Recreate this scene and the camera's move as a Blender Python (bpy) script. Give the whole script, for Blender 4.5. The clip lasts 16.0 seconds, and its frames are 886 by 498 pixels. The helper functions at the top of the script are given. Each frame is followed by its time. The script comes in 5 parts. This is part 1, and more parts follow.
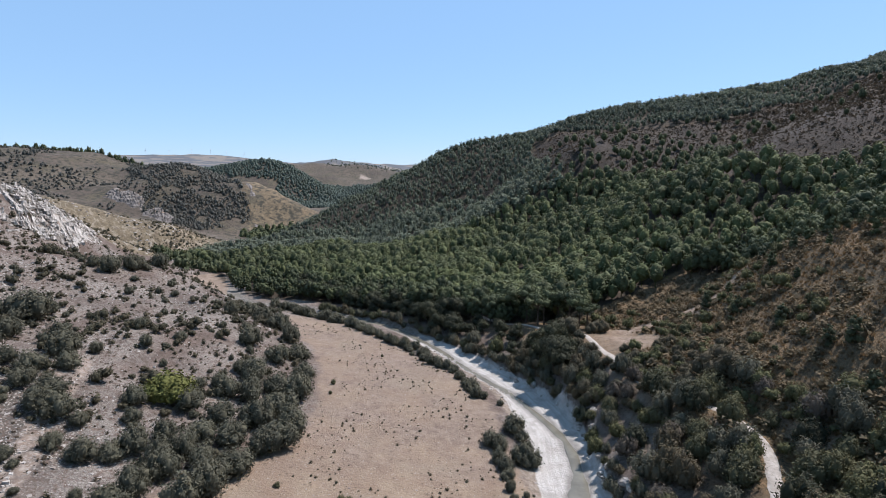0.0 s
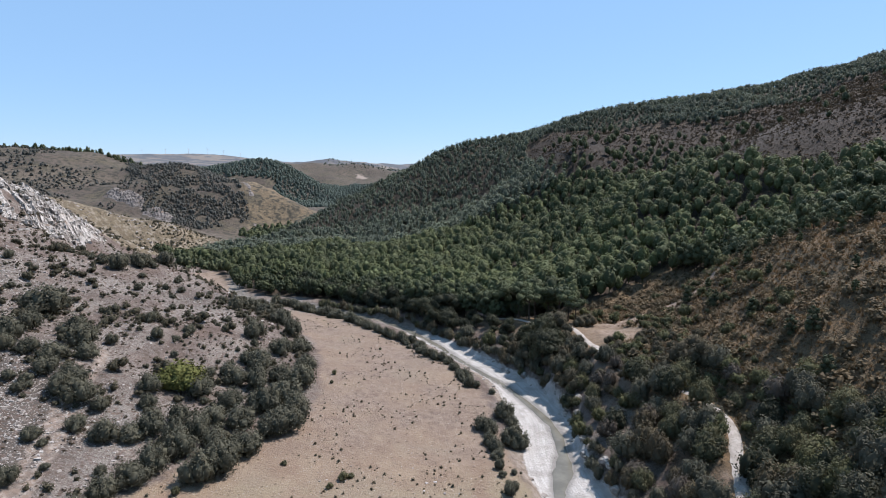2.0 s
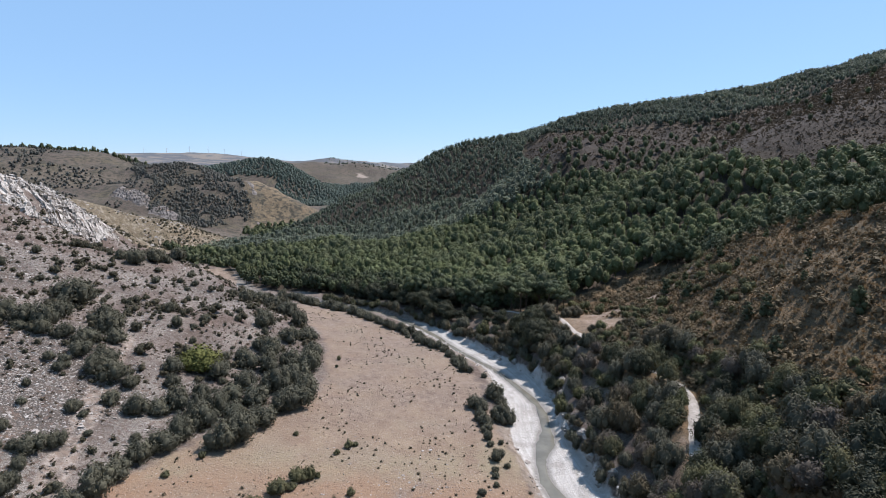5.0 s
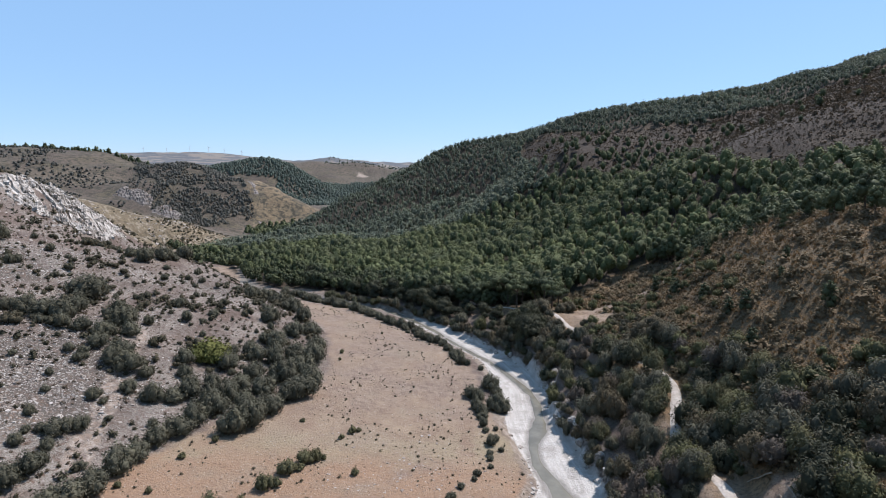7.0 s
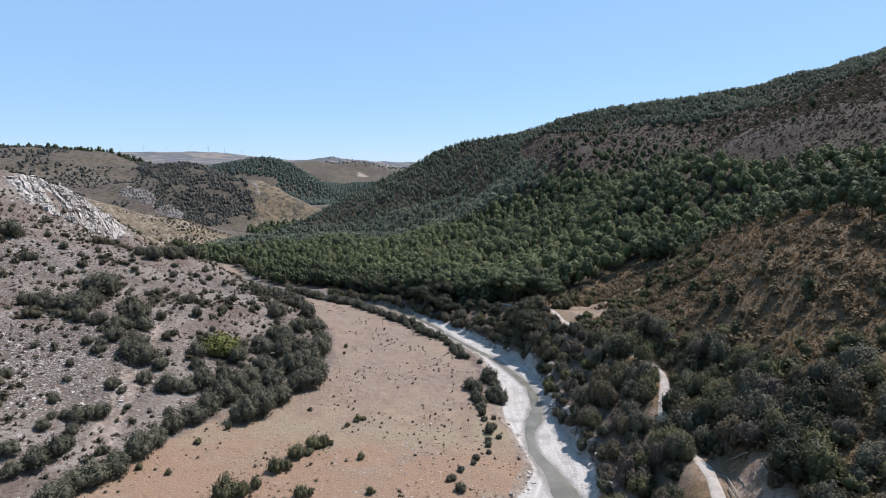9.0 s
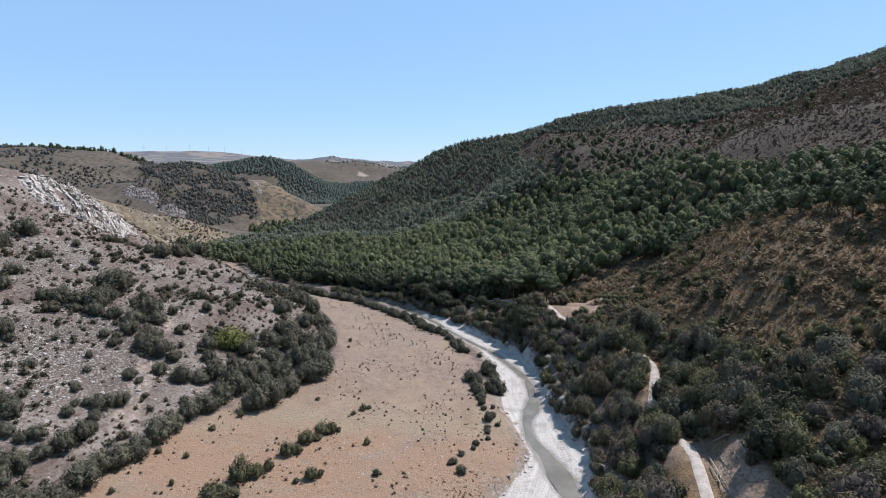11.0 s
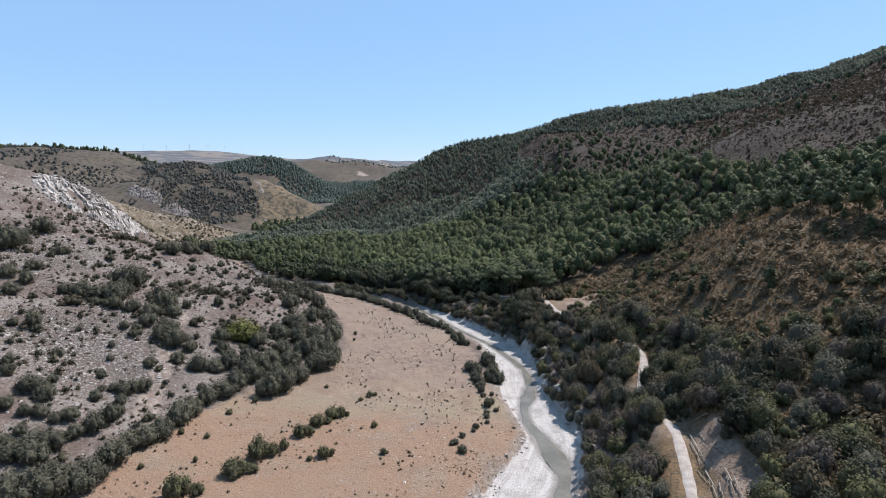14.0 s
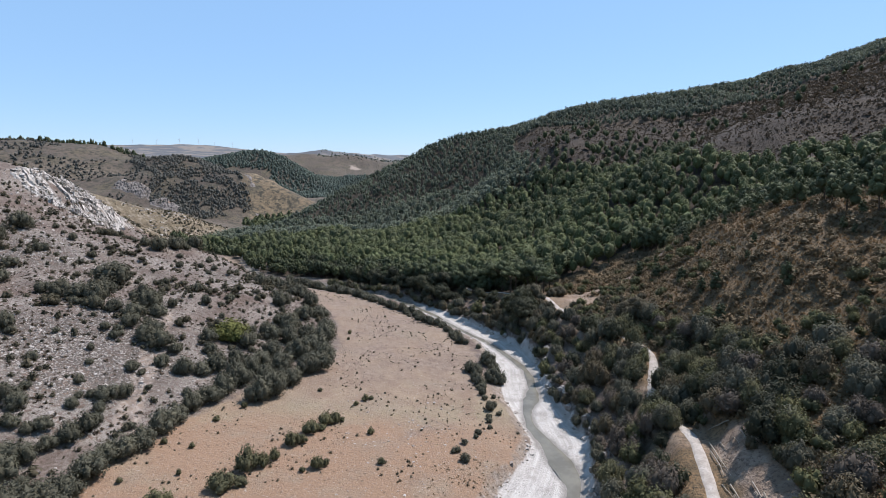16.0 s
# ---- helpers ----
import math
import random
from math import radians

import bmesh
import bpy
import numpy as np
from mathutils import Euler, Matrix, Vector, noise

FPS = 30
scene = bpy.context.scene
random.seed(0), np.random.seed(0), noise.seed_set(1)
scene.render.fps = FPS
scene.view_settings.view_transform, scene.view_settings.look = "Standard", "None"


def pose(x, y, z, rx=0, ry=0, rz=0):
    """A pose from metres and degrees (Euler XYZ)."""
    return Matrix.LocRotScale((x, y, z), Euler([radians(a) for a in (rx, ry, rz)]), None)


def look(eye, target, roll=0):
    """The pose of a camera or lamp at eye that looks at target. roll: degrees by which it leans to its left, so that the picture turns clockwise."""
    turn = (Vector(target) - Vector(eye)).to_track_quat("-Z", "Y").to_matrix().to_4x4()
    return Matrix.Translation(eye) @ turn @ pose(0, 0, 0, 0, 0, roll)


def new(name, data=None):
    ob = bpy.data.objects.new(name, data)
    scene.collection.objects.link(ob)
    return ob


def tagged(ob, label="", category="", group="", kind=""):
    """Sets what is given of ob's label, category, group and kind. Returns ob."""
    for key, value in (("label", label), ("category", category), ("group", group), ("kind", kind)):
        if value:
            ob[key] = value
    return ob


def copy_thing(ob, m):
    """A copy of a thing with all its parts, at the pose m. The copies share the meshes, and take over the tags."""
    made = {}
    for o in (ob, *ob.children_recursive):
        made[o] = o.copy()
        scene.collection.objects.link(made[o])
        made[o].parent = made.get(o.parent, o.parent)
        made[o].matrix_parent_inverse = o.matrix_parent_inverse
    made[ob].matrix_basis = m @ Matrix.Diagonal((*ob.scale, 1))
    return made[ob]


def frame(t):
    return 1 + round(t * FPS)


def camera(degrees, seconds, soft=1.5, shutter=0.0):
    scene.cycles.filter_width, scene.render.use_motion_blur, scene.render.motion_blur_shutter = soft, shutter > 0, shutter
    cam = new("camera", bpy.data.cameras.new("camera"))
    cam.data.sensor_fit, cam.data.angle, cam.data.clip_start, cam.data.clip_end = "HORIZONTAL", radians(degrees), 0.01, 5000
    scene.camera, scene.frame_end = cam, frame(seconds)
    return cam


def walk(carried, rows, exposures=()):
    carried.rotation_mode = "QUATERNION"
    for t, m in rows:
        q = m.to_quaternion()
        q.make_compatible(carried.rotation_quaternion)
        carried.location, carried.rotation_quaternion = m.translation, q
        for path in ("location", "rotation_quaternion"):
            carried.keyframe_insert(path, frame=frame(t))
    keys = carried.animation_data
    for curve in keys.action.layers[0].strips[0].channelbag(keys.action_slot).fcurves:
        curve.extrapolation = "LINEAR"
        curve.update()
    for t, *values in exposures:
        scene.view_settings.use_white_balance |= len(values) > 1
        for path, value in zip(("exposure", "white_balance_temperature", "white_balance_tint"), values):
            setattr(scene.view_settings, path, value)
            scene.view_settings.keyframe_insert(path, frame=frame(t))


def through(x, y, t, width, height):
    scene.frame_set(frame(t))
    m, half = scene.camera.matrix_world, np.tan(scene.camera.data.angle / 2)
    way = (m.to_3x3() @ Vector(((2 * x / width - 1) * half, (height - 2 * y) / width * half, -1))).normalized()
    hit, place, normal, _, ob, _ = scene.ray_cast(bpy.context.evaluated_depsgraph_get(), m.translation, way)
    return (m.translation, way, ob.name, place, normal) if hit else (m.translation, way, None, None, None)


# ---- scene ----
# ---------------------------------------------------------------- camera: a drone that backs away up the valley
cam = camera(79.06, 16.0, soft=0.6)
FLIGHT = [(0, 0.0, 0.0, 50.0, -7.76, 0.0), (0.5, 0.06, -1.85, 50.16, -7.78, -0.09), (1, 0.16, -3.69, 50.31, -7.80, -0.23), (1.5, 0.31, -5.58, 50.45, -7.82, -0.31),
          (2, 0.51, -7.52, 50.59, -7.84, -0.335), (2.5, 0.73, -9.52, 50.77, -7.87, -0.33), (3, 0.97, -11.55, 50.88, -7.885, -0.30), (3.5, 1.18, -13.55, 50.95, -7.893, -0.285),
          (4, 1.34, -15.46, 51.04, -7.91, -0.283), (6.5, 1.93, -23.94, 51.66, -8.05, -0.306), (7, 1.97, -25.45, 51.74, -8.045, -0.307), (7.5, 1.96, -26.9, 51.82, -8.05, -0.308),
          (8, 1.91, -28.34, 51.93, -8.067, -0.318), (8.5, 1.82, -29.79, 52.04, -8.09, -0.325), (9, 1.74, -31.23, 52.15, -8.1, -0.327), (11.5, 1.22, -38.35, 52.48, -8.185, -0.375),
          (12, 1.10, -39.79, 52.52, -8.19, -0.385), (12.5, 0.96, -41.21, 52.56, -8.195, -0.4), (13, 0.87, -42.59, 52.61, -8.195, -0.406), (13.5, 0.80, -43.8, 52.67, -8.2, -0.412),
          (14, 0.70, -44.4, 52.7, -8.23, -0.44), (14.5, 0.35, -43.5, 52.58, -8.36, -0.58), (15, -0.10, -41.5, 52.42, -8.53, -0.80), (15.5, -0.48, -39.5, 52.24, -8.68, -1.01), (16, -0.74, -37.8, 52.06, -8.83, -1.21)]
walk(cam, [(t, pose(x, y, z, 90 + pitch, 0, yaw)) for t, x, y, z, pitch, yaw in FLIGHT],
     exposures=[(0, 0.6, 6500, 15), (16, 0.6, 6500, 15)])

# ---------------------------------------------------------------- daylight: a clear midday sky, the sun high ahead on the right
SUN_UP, SUN_TURN = 57.0, 56.0   # height above the horizon; degrees clockwise from the valley's line (+y)
sky = bpy.data.worlds.new("sky")
scene.world = sky
sky.use_nodes = True
_nt = sky.node_tree
_sky = _nt.nodes.new("ShaderNodeTexSky")
_sky.sky_type, _sky.sun_disc = "NISHITA", False
_sky.sun_elevation, _sky.sun_rotation = radians(SUN_UP), radians(SUN_TURN)
_sky.altitude, _sky.air_density, _sky.dust_density, _sky.ozone_density = 300, 1.0, 0.0, 4.0
_air = _nt.nodes.new("ShaderNodeMix")   # the even summer blue that fills a hazy clear sky
_air.data_type = "RGBA"
_air.inputs[0].default_value, _air.inputs[7].default_value = 0.66, (2.1, 3.9, 6.2, 1)
_nt.links.new(_sky.outputs["Color"], _air.inputs[6])
_nt.links.new(_air.outputs[2], _nt.nodes["Background"].inputs["Color"])
_nt.nodes["Background"].inputs["Strength"].default_value = 0.106
sun = new("sun", bpy.data.lights.new("sun", "SUN"))
sun.data.energy, sun.data.angle, sun.data.color = 5.0, radians(0.53), (1.0, 0.955, 0.94)
_s = Vector((math.sin(radians(SUN_TURN)) * math.cos(radians(SUN_UP)), math.cos(radians(SUN_TURN)) * math.cos(radians(SUN_UP)), math.sin(radians(SUN_UP))))
sun.matrix_world = look(_s * 300, (0, 0, 0))

# ---------------------------------------------------------------- materials
TONE = 0.64   # one measure for all base colours


class Nodes:
    """A small helper to write node materials."""

    def __init__(self, name):
        self.mat = bpy.data.materials.new(name)
        self.mat.use_nodes = True
        self.tree = self.mat.node_tree
        self.bsdf = self.tree.nodes["Principled BSDF"]
        self.bsdf.inputs["Specular IOR Level"].default_value = 0.25
        self.place = self.add("ShaderNodeNewGeometry").outputs["Position"]

    def add(self, kind):
        return self.tree.nodes.new(kind)

    def link(self, source, target):
        if isinstance(source, (int, float)):
            target.default_value = source
        elif isinstance(source, tuple):
            target.default_value = (*(c * TONE for c in source), 1.0)
        else:
            self.tree.links.new(source, target)

    def noise(self, size, detail=4.0, rough=0.6, vector=None):
        n = self.add("ShaderNodeTexNoise")
        self.link(vector or self.place, n.inputs["Vector"])
        n.inputs["Scale"].default_value, n.inputs["Detail"].default_value, n.inputs["Roughness"].default_value = 1.0 / size, detail, rough
        return n.outputs["Fac"]

    def cells(self, size, output="Distance"):
        n = self.add("ShaderNodeTexVoronoi")
        self.link(self.place, n.inputs["Vector"])
        n.inputs["Scale"].default_value = 1.0 / size
        return n.outputs[output]

    def attribute(self, name):
        n = self.add("ShaderNodeAttribute")
        n.attribute_name = name
        return n.outputs["Fac"]

    def random(self):
        return self.add("ShaderNodeObjectInfo").outputs["Random"]

    def island(self):
        return self.add("ShaderNodeNewGeometry").outputs["Random Per Island"]

    def step(self, value, low, high, out_low=0.0, out_high=1.0):
        n = self.add("ShaderNodeMapRange")
        self.link(value, n.inputs["Value"])
        for key, v in zip(("From Min", "From Max", "To Min", "To Max"), (low, high, out_low, out_high)):
            n.inputs[key].default_value = v
        return n.outputs["Result"]

    def sum(self, a, b, how="ADD"):
        n = self.add("ShaderNodeMath")
        n.operation = how
        self.link(a, n.inputs[0]), self.link(b, n.inputs[1])
        return n.outputs[0]

    def mix(self, factor, a, b, how="MIX"):
        n = self.add("ShaderNodeMix")
        n.data_type, n.blend_type = "RGBA", how
        self.link(factor, n.inputs[0]), self.link(a, n.inputs[6]), self.link(b, n.inputs[7])
        return n.outputs[2]

    def bump(self, height, strength, distance):
        n = self.add("ShaderNodeBump")
        self.link(height, n.inputs["Height"])
        n.inputs["Strength"].default_value, n.inputs["Distance"].default_value = strength, distance
        self.link(n.outputs["Normal"], self.bsdf.inputs["Normal"])

    def done(self, colour, rough=0.9):
        self.link(colour, self.bsdf.inputs["Base Color"])
        self.link(rough, self.bsdf.inputs["Roughness"])
        return self.mat


def ground_material():
    m = Nodes("valley_ground")
    fine, middle, broad = m.noise(0.45, 5), m.noise(3.2, 5), m.noise(17, 4)
    grit = m.noise(0.16, 3)
    # stony slope: pinkish soil, pale scree and dry stalks
    soil = m.mix(m.step(middle, 0.38, 0.62), (0.14, 0.103, 0.085), (0.238, 0.181, 0.15))
    soil = m.mix(m.step(broad, 0.52, 0.66), soil, (0.215, 0.145, 0.104))
    soil = m.mix(m.step(fine, 0.42, 0.60), soil, (0.11, 0.082, 0.062))
    pale = m.mix(m.step(grit, 0.36, 0.64), (0.14, 0.118, 0.096), (0.45, 0.42, 0.375))
    scree = m.sum(m.step(m.sum(broad, m.sum(m.attribute("scree"), 0.30, "MULTIPLY")), 0.42, 0.68), m.step(m.noise(0.8, 4, 0.7), 0.40, 0.52), "MULTIPLY")
    rubble = m.mix(m.step(m.cells(0.42), 0.42, 0.24), (0.07, 0.058, 0.048), m.mix(m.step(m.cells(0.42, "Color"), 0.2, 0.8), (0.25, 0.215, 0.182), (0.58, 0.55, 0.50)))
    pale = m.mix(m.step(m.attribute("scree"), 0.3, 0.6, 0.0, 0.8), pale, rubble)
    colour = m.mix(scree, soil, pale)
    colour = m.mix(m.step(m.sum(m.attribute("trail"), m.step(m.noise(1.5, 4), 0, 1, -0.8, 0.8)), 0.9, 0.1), colour, m.mix(m.step(m.noise(0.9, 5), 0.45, 0.6), (0.28, 0.215, 0.168), (0.41, 0.355, 0.30)))
    # dry grass and brown scrub on the far bank
    straw = m.mix(m.step(middle, 0.4, 0.62), (0.165, 0.112, 0.06), (0.285, 0.185, 0.096))
    straw = m.mix(m.step(fine, 0.45, 0.65), straw, (0.075, 0.061, 0.038))
    straw = m.mix(m.step(broad, 0.5, 0.7), straw, (0.125, 0.098, 0.058))
    colour = m.mix(m.attribute("straw"), colour, straw)
    raw = m.mix(m.step(m.noise(2.5, 5), 0.4, 0.6), (0.27, 0.195, 0.138), (0.40, 0.31, 0.235))
    raw = m.mix(m.step(m.noise(0.5, 5, 0.7), 0.5, 0.64), raw, (0.14, 0.105, 0.08))
    colour = m.mix(m.attribute("raw"), colour, raw)
    colour = m.mix(m.attribute("mouth"), colour, m.mix(m.step(middle, 0.4, 0.62), (0.22, 0.165, 0.12), (0.31, 0.243, 0.186)))
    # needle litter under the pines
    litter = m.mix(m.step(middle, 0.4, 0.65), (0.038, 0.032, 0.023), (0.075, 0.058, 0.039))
    # far dry hills
    hill = m.mix(m.step(m.noise(70, 5), 0.4, 0.62), (0.105, 0.083, 0.066), (0.158, 0.128, 0.096))
    hill = m.mix(m.attribute("golden"), hill, m.mix(m.step(m.noise(4, 5, 0.7), 0.4, 0.6), (0.17, 0.126, 0.077), (0.25, 0.192, 0.118)))
    hill = m.mix(m.step(m.noise(26, 5), 0.5, 0.62), hill, (0.128, 0.108, 0.072))
    hill = m.mix(m.step(m.noise(5, 5, 0.7), 0.46, 0.6), hill, (0.06, 0.056, 0.04))
    # plateau: patchy fields over a grey-blue that has distance haze painted in
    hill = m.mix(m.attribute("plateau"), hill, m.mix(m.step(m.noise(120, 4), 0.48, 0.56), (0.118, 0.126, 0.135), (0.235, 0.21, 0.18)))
    hill = m.mix(m.step(m.sum(m.attribute("quarry"), m.step(m.noise(22, 4), 0, 1, -0.5, 0.5)), 0.5, 0.65), hill, (0.36, 0.30, 0.24))
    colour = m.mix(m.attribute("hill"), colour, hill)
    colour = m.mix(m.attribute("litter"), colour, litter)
    # brown hillside among the pines, matted with dry herbs
    bare = m.mix(m.step(middle, 0.38, 0.62), (0.033, 0.025, 0.018), (0.06, 0.045, 0.032))
    bare = m.mix(m.step(m.noise(1.2, 4, 0.7), 0.5, 0.62), bare, (0.033, 0.028, 0.021))
    bare = m.mix(m.step(m.noise(30, 4), 0.52, 0.66), bare, (0.068, 0.052, 0.035))
    colour = m.mix(m.attribute("bare"), colour, bare)
    # straw-brown slope with streaks of pale rubble along the beds
    beds = m.add("ShaderNodeMapping")
    beds.vector_type = "TEXTURE"
    beds.inputs["Rotation"].default_value = (0, 0, radians(-52))
    beds.inputs["Scale"].default_value = (6, 1, 1)
    m.link(m.place, beds.inputs["Vector"])
    streak = m.noise(3.0, 5, 0.7, beds.outputs[0])
    brown = m.mix(m.step(middle, 0.38, 0.62), (0.135, 0.106, 0.066), (0.215, 0.17, 0.105))
    brown = m.mix(m.step(streak, 0.52, 0.62), brown, (0.31, 0.265, 0.20))
    brown = m.mix(m.step(streak, 0.44, 0.36), brown, (0.10, 0.08, 0.05))
    colour = m.mix(m.attribute("brown"), colour, brown)
    # the grazed field: tan stubble, orange earth, pebbles
    stubble = m.mix(m.step(m.noise(6, 5, 0.7), 0.38, 0.62), (0.265, 0.188, 0.132), (0.335, 0.255, 0.178))
    stubble = m.mix(m.step(m.noise(19, 4), 0.5, 0.62, 0.0, 0.8), stubble, (0.305, 0.247, 0.178))
    stubble = m.mix(m.sum(m.attribute("upper_field"), m.step(m.noise(11, 4), 0.3, 0.6), "MULTIPLY"), stubble, m.mix(m.step(m.noise(1.8, 5, 0.7), 0.4, 0.6), (0.218, 0.161, 0.122), (0.31, 0.241, 0.186)))
    stubble = m.mix(m.sum(m.attribute("straw_band"), m.step(m.noise(5, 5), 0.34, 0.55), "MULTIPLY"), stubble, (0.325, 0.27, 0.178))
    stubble = m.mix(m.sum(m.attribute("pebbly"), m.step(m.noise(2.4, 5), 0.35, 0.6), "MULTIPLY"), stubble, m.mix(m.step(m.cells(0.35), 0.4, 0.2), (0.20, 0.155, 0.125), (0.42, 0.38, 0.34)))
    stubble = m.mix(m.sum(m.attribute("orange"), m.step(m.noise(8, 4), 0.28, 0.52), "MULTIPLY"), stubble, (0.325, 0.212, 0.136))
    stubble = m.mix(m.step(fine, 0.5, 0.72, 0.0, 0.75), stubble, (0.22, 0.155, 0.11))
    stubble = m.mix(m.step(m.noise(0.28, 2), 0.63, 0.68, 0.0, 0.8), stubble, (0.50, 0.45, 0.39))
    stubble = m.mix(m.sum(m.step(m.cells(1.7), 0.2, 0.1), 0.6, "MULTIPLY"), stubble, (0.13, 0.095, 0.06))
    edge = m.sum(m.attribute("field"), m.step(m.noise(4, 4), 0, 1, -3.5, 3.5))
    colour = m.mix(m.step(edge, 1.2, -1.2), colour, stubble)
    # eroded pale banks
    marl = m.mix(m.step(m.noise(1.4, 5), 0.4, 0.6), (0.20, 0.175, 0.15), (0.46, 0.43, 0.39))
    marl = m.mix(m.step(m.attribute("across"), 0, -2.5, 0.0, 0.8), marl, m.mix(m.step(m.noise(0.8, 5), 0.4, 0.6), (0.21, 0.158, 0.115), (0.37, 0.305, 0.24)))
    # right bank: earthier marl, darkened with the shade under its bushes painted in
    marl = m.mix(m.step(m.attribute("across"), 0, 2.5, 0.0, 0.85), marl, m.mix(m.step(m.noise(1.1, 5), 0.42, 0.6), (0.10, 0.082, 0.066), (0.27, 0.24, 0.205)))
    bank = m.sum(m.attribute("river"), m.step(m.noise(2.2, 5), 0, 1, -1.1, 1.1))
    colour = m.mix(m.sum(m.step(bank, 2.9, 2.0), m.step(m.noise(6, 3), 0.36, 0.5), "MULTIPLY"), colour, marl)
    # silt of the dry river bed, with flow lines
    flow = m.add("ShaderNodeCombineXYZ")
    m.link(m.sum(m.attribute("across"), 0.9, "MULTIPLY"), flow.inputs[0])
    m.link(m.sum(m.attribute("downstream"), 0.05, "MULTIPLY"), flow.inputs[1])
    lines = m.noise(0.9, 5, 0.65, flow.outputs[0])
    silt = m.mix(m.step(lines, 0.36, 0.62), (0.45, 0.43, 0.39), (0.63, 0.605, 0.56))
    silt = m.mix(m.step(m.noise(3.5, 6, 0.7), 0.5, 0.62, 0.0, 0.8), silt, (0.40, 0.375, 0.335))
    silt = m.mix(m.step(grit, 0.62, 0.72, 0.0, 0.5), silt, (0.30, 0.28, 0.25))
    silt = m.mix(m.step(m.sum(m.attribute("water"), m.step(m.noise(1.6, 4), 0, 1, -0.7, 0.7)), 1.3, 0.2, 0.0, 0.75), silt, (0.22, 0.205, 0.18))
    # farther up: grey gravel, with the trees' shade painted into its dark colour
    silt = m.mix(m.step(m.sum(m.attribute("upstream"), m.step(m.noise(9, 4), 0, 1, -12, 12)), -4, 6, 0.0, 0.85), silt, m.mix(m.step(m.noise(1.5, 4), 0.4, 0.6), (0.10, 0.09, 0.07), (0.22, 0.20, 0.17)))
    rim = m.sum(m.attribute("river"), m.step(m.noise(1.3, 4), 0, 1, -0.7, 0.7))
    colour = m.mix(m.step(rim, 0.75, 0.35), colour, silt)
    m.bump(m.sum(m.sum(fine, m.sum(middle, 1.6, "MULTIPLY")), m.sum(grit, 0.5, "MULTIPLY")), 0.7, 0.45)
    return m.done(colour, 0.95)


def leaf_material(name, dark, light, warm, through=0.3, tint=False):
    """Foliage: dark to light by plant, a warmer tone by leaf clump, some light let through."""
    m = Nodes(name)
    plant = m.attribute("tint") if tint else m.random()
    colour = m.mix(plant, dark, light)
    colour = m.mix(m.step(m.island(), 0.5, 1.0, 0.0, 0.4), colour, warm)
    colour = m.mix(m.step(m.noise(0.7, 2), 0.35, 0.65, 0.0, 0.25), colour, dark)
    m.done(colour, 0.75)
    m.bsdf.inputs["Specular IOR Level"].default_value = 0.15
    glow = m.add("ShaderNodeBsdfTranslucent")
    m.link(colour, glow.inputs["Color"])
    both = m.add("ShaderNodeMixShader")
    both.inputs[0].default_value = through
    m.link(m.bsdf.outputs[0], both.inputs[1]), m.link(glow.outputs[0], both.inputs[2])
    m.link(both.outputs[0], m.tree.nodes["Material Output"].inputs["Surface"])
    return m.mat


def plain_material(name, a, b, size, rough=0.9, bump=0.4, c=None):
    m = Nodes(name)
    colour = m.mix(m.step(m.noise(size, 5), 0.35, 0.65), a, b)
    if c:
        colour = m.mix(m.step(m.noise(size * 0.2, 3), 0.5, 0.7), colour, c)
    m.bump(m.noise(size * 0.3, 5), bump, size * 0.2)
    return m.done(colour, rough)


def stone_material():
    """Broken limestone: each stone of its own tone, from tan to near white."""
    m = Nodes("pale_stone")
    colour = m.mix(m.island(), (0.25, 0.205, 0.17), (0.56, 0.53, 0.48))
    colour = m.mix(m.step(m.noise(0.25, 4), 0.5, 0.66, 0.0, 0.7), colour, (0.22, 0.185, 0.15))
    m.bump(m.noise(0.2, 4), 0.4, 0.06)
    return m.done(colour, 0.92)


def water_material():
    m = Nodes("muddy_water")
    colour = m.mix(m.step(m.noise(5, 4), 0.4, 0.6), (0.165, 0.155, 0.122), (0.22, 0.208, 0.165))
    m.bump(m.noise(0.5, 3), 0.08, 0.05)
    m.bsdf.inputs["Specular IOR Level"].default_value = 0.3
    return m.done(colour, 0.25)


def rock_material(name, dark, light, strike=None):
    """Bedded rock: layers lie level, or run along a strike (degrees in plan)."""
    m = Nodes(name)
    tilt = m.add("ShaderNodeMapping")
    tilt.vector_type = "TEXTURE"
    tilt.inputs["Rotation"].default_value = (0, 0, radians(strike or 0))
    tilt.inputs["Scale"].default_value = (6, 6, 1) if strike is None else (5, 0.8, 3)
    m.link(m.place, tilt.inputs["Vector"])
    layers = m.noise(1.5, 6, 0.7, tilt.outputs[0])
    colour = m.mix(m.step(layers, 0.40, 0.56), dark, light)
    colour = m.mix(m.step(m.noise(1.3, 4, 0.7), 0.56, 0.64, 0.0, 0.85), colour, dark)
    colour = m.mix(m.step(m.noise(7, 5, 0.65), 0.58, 0.66), colour, (0.28, 0.21, 0.155))
    m.bump(m.sum(layers, m.noise(0.8, 5)), 0.8, 0.6)
    return m.done(colour, 0.92)


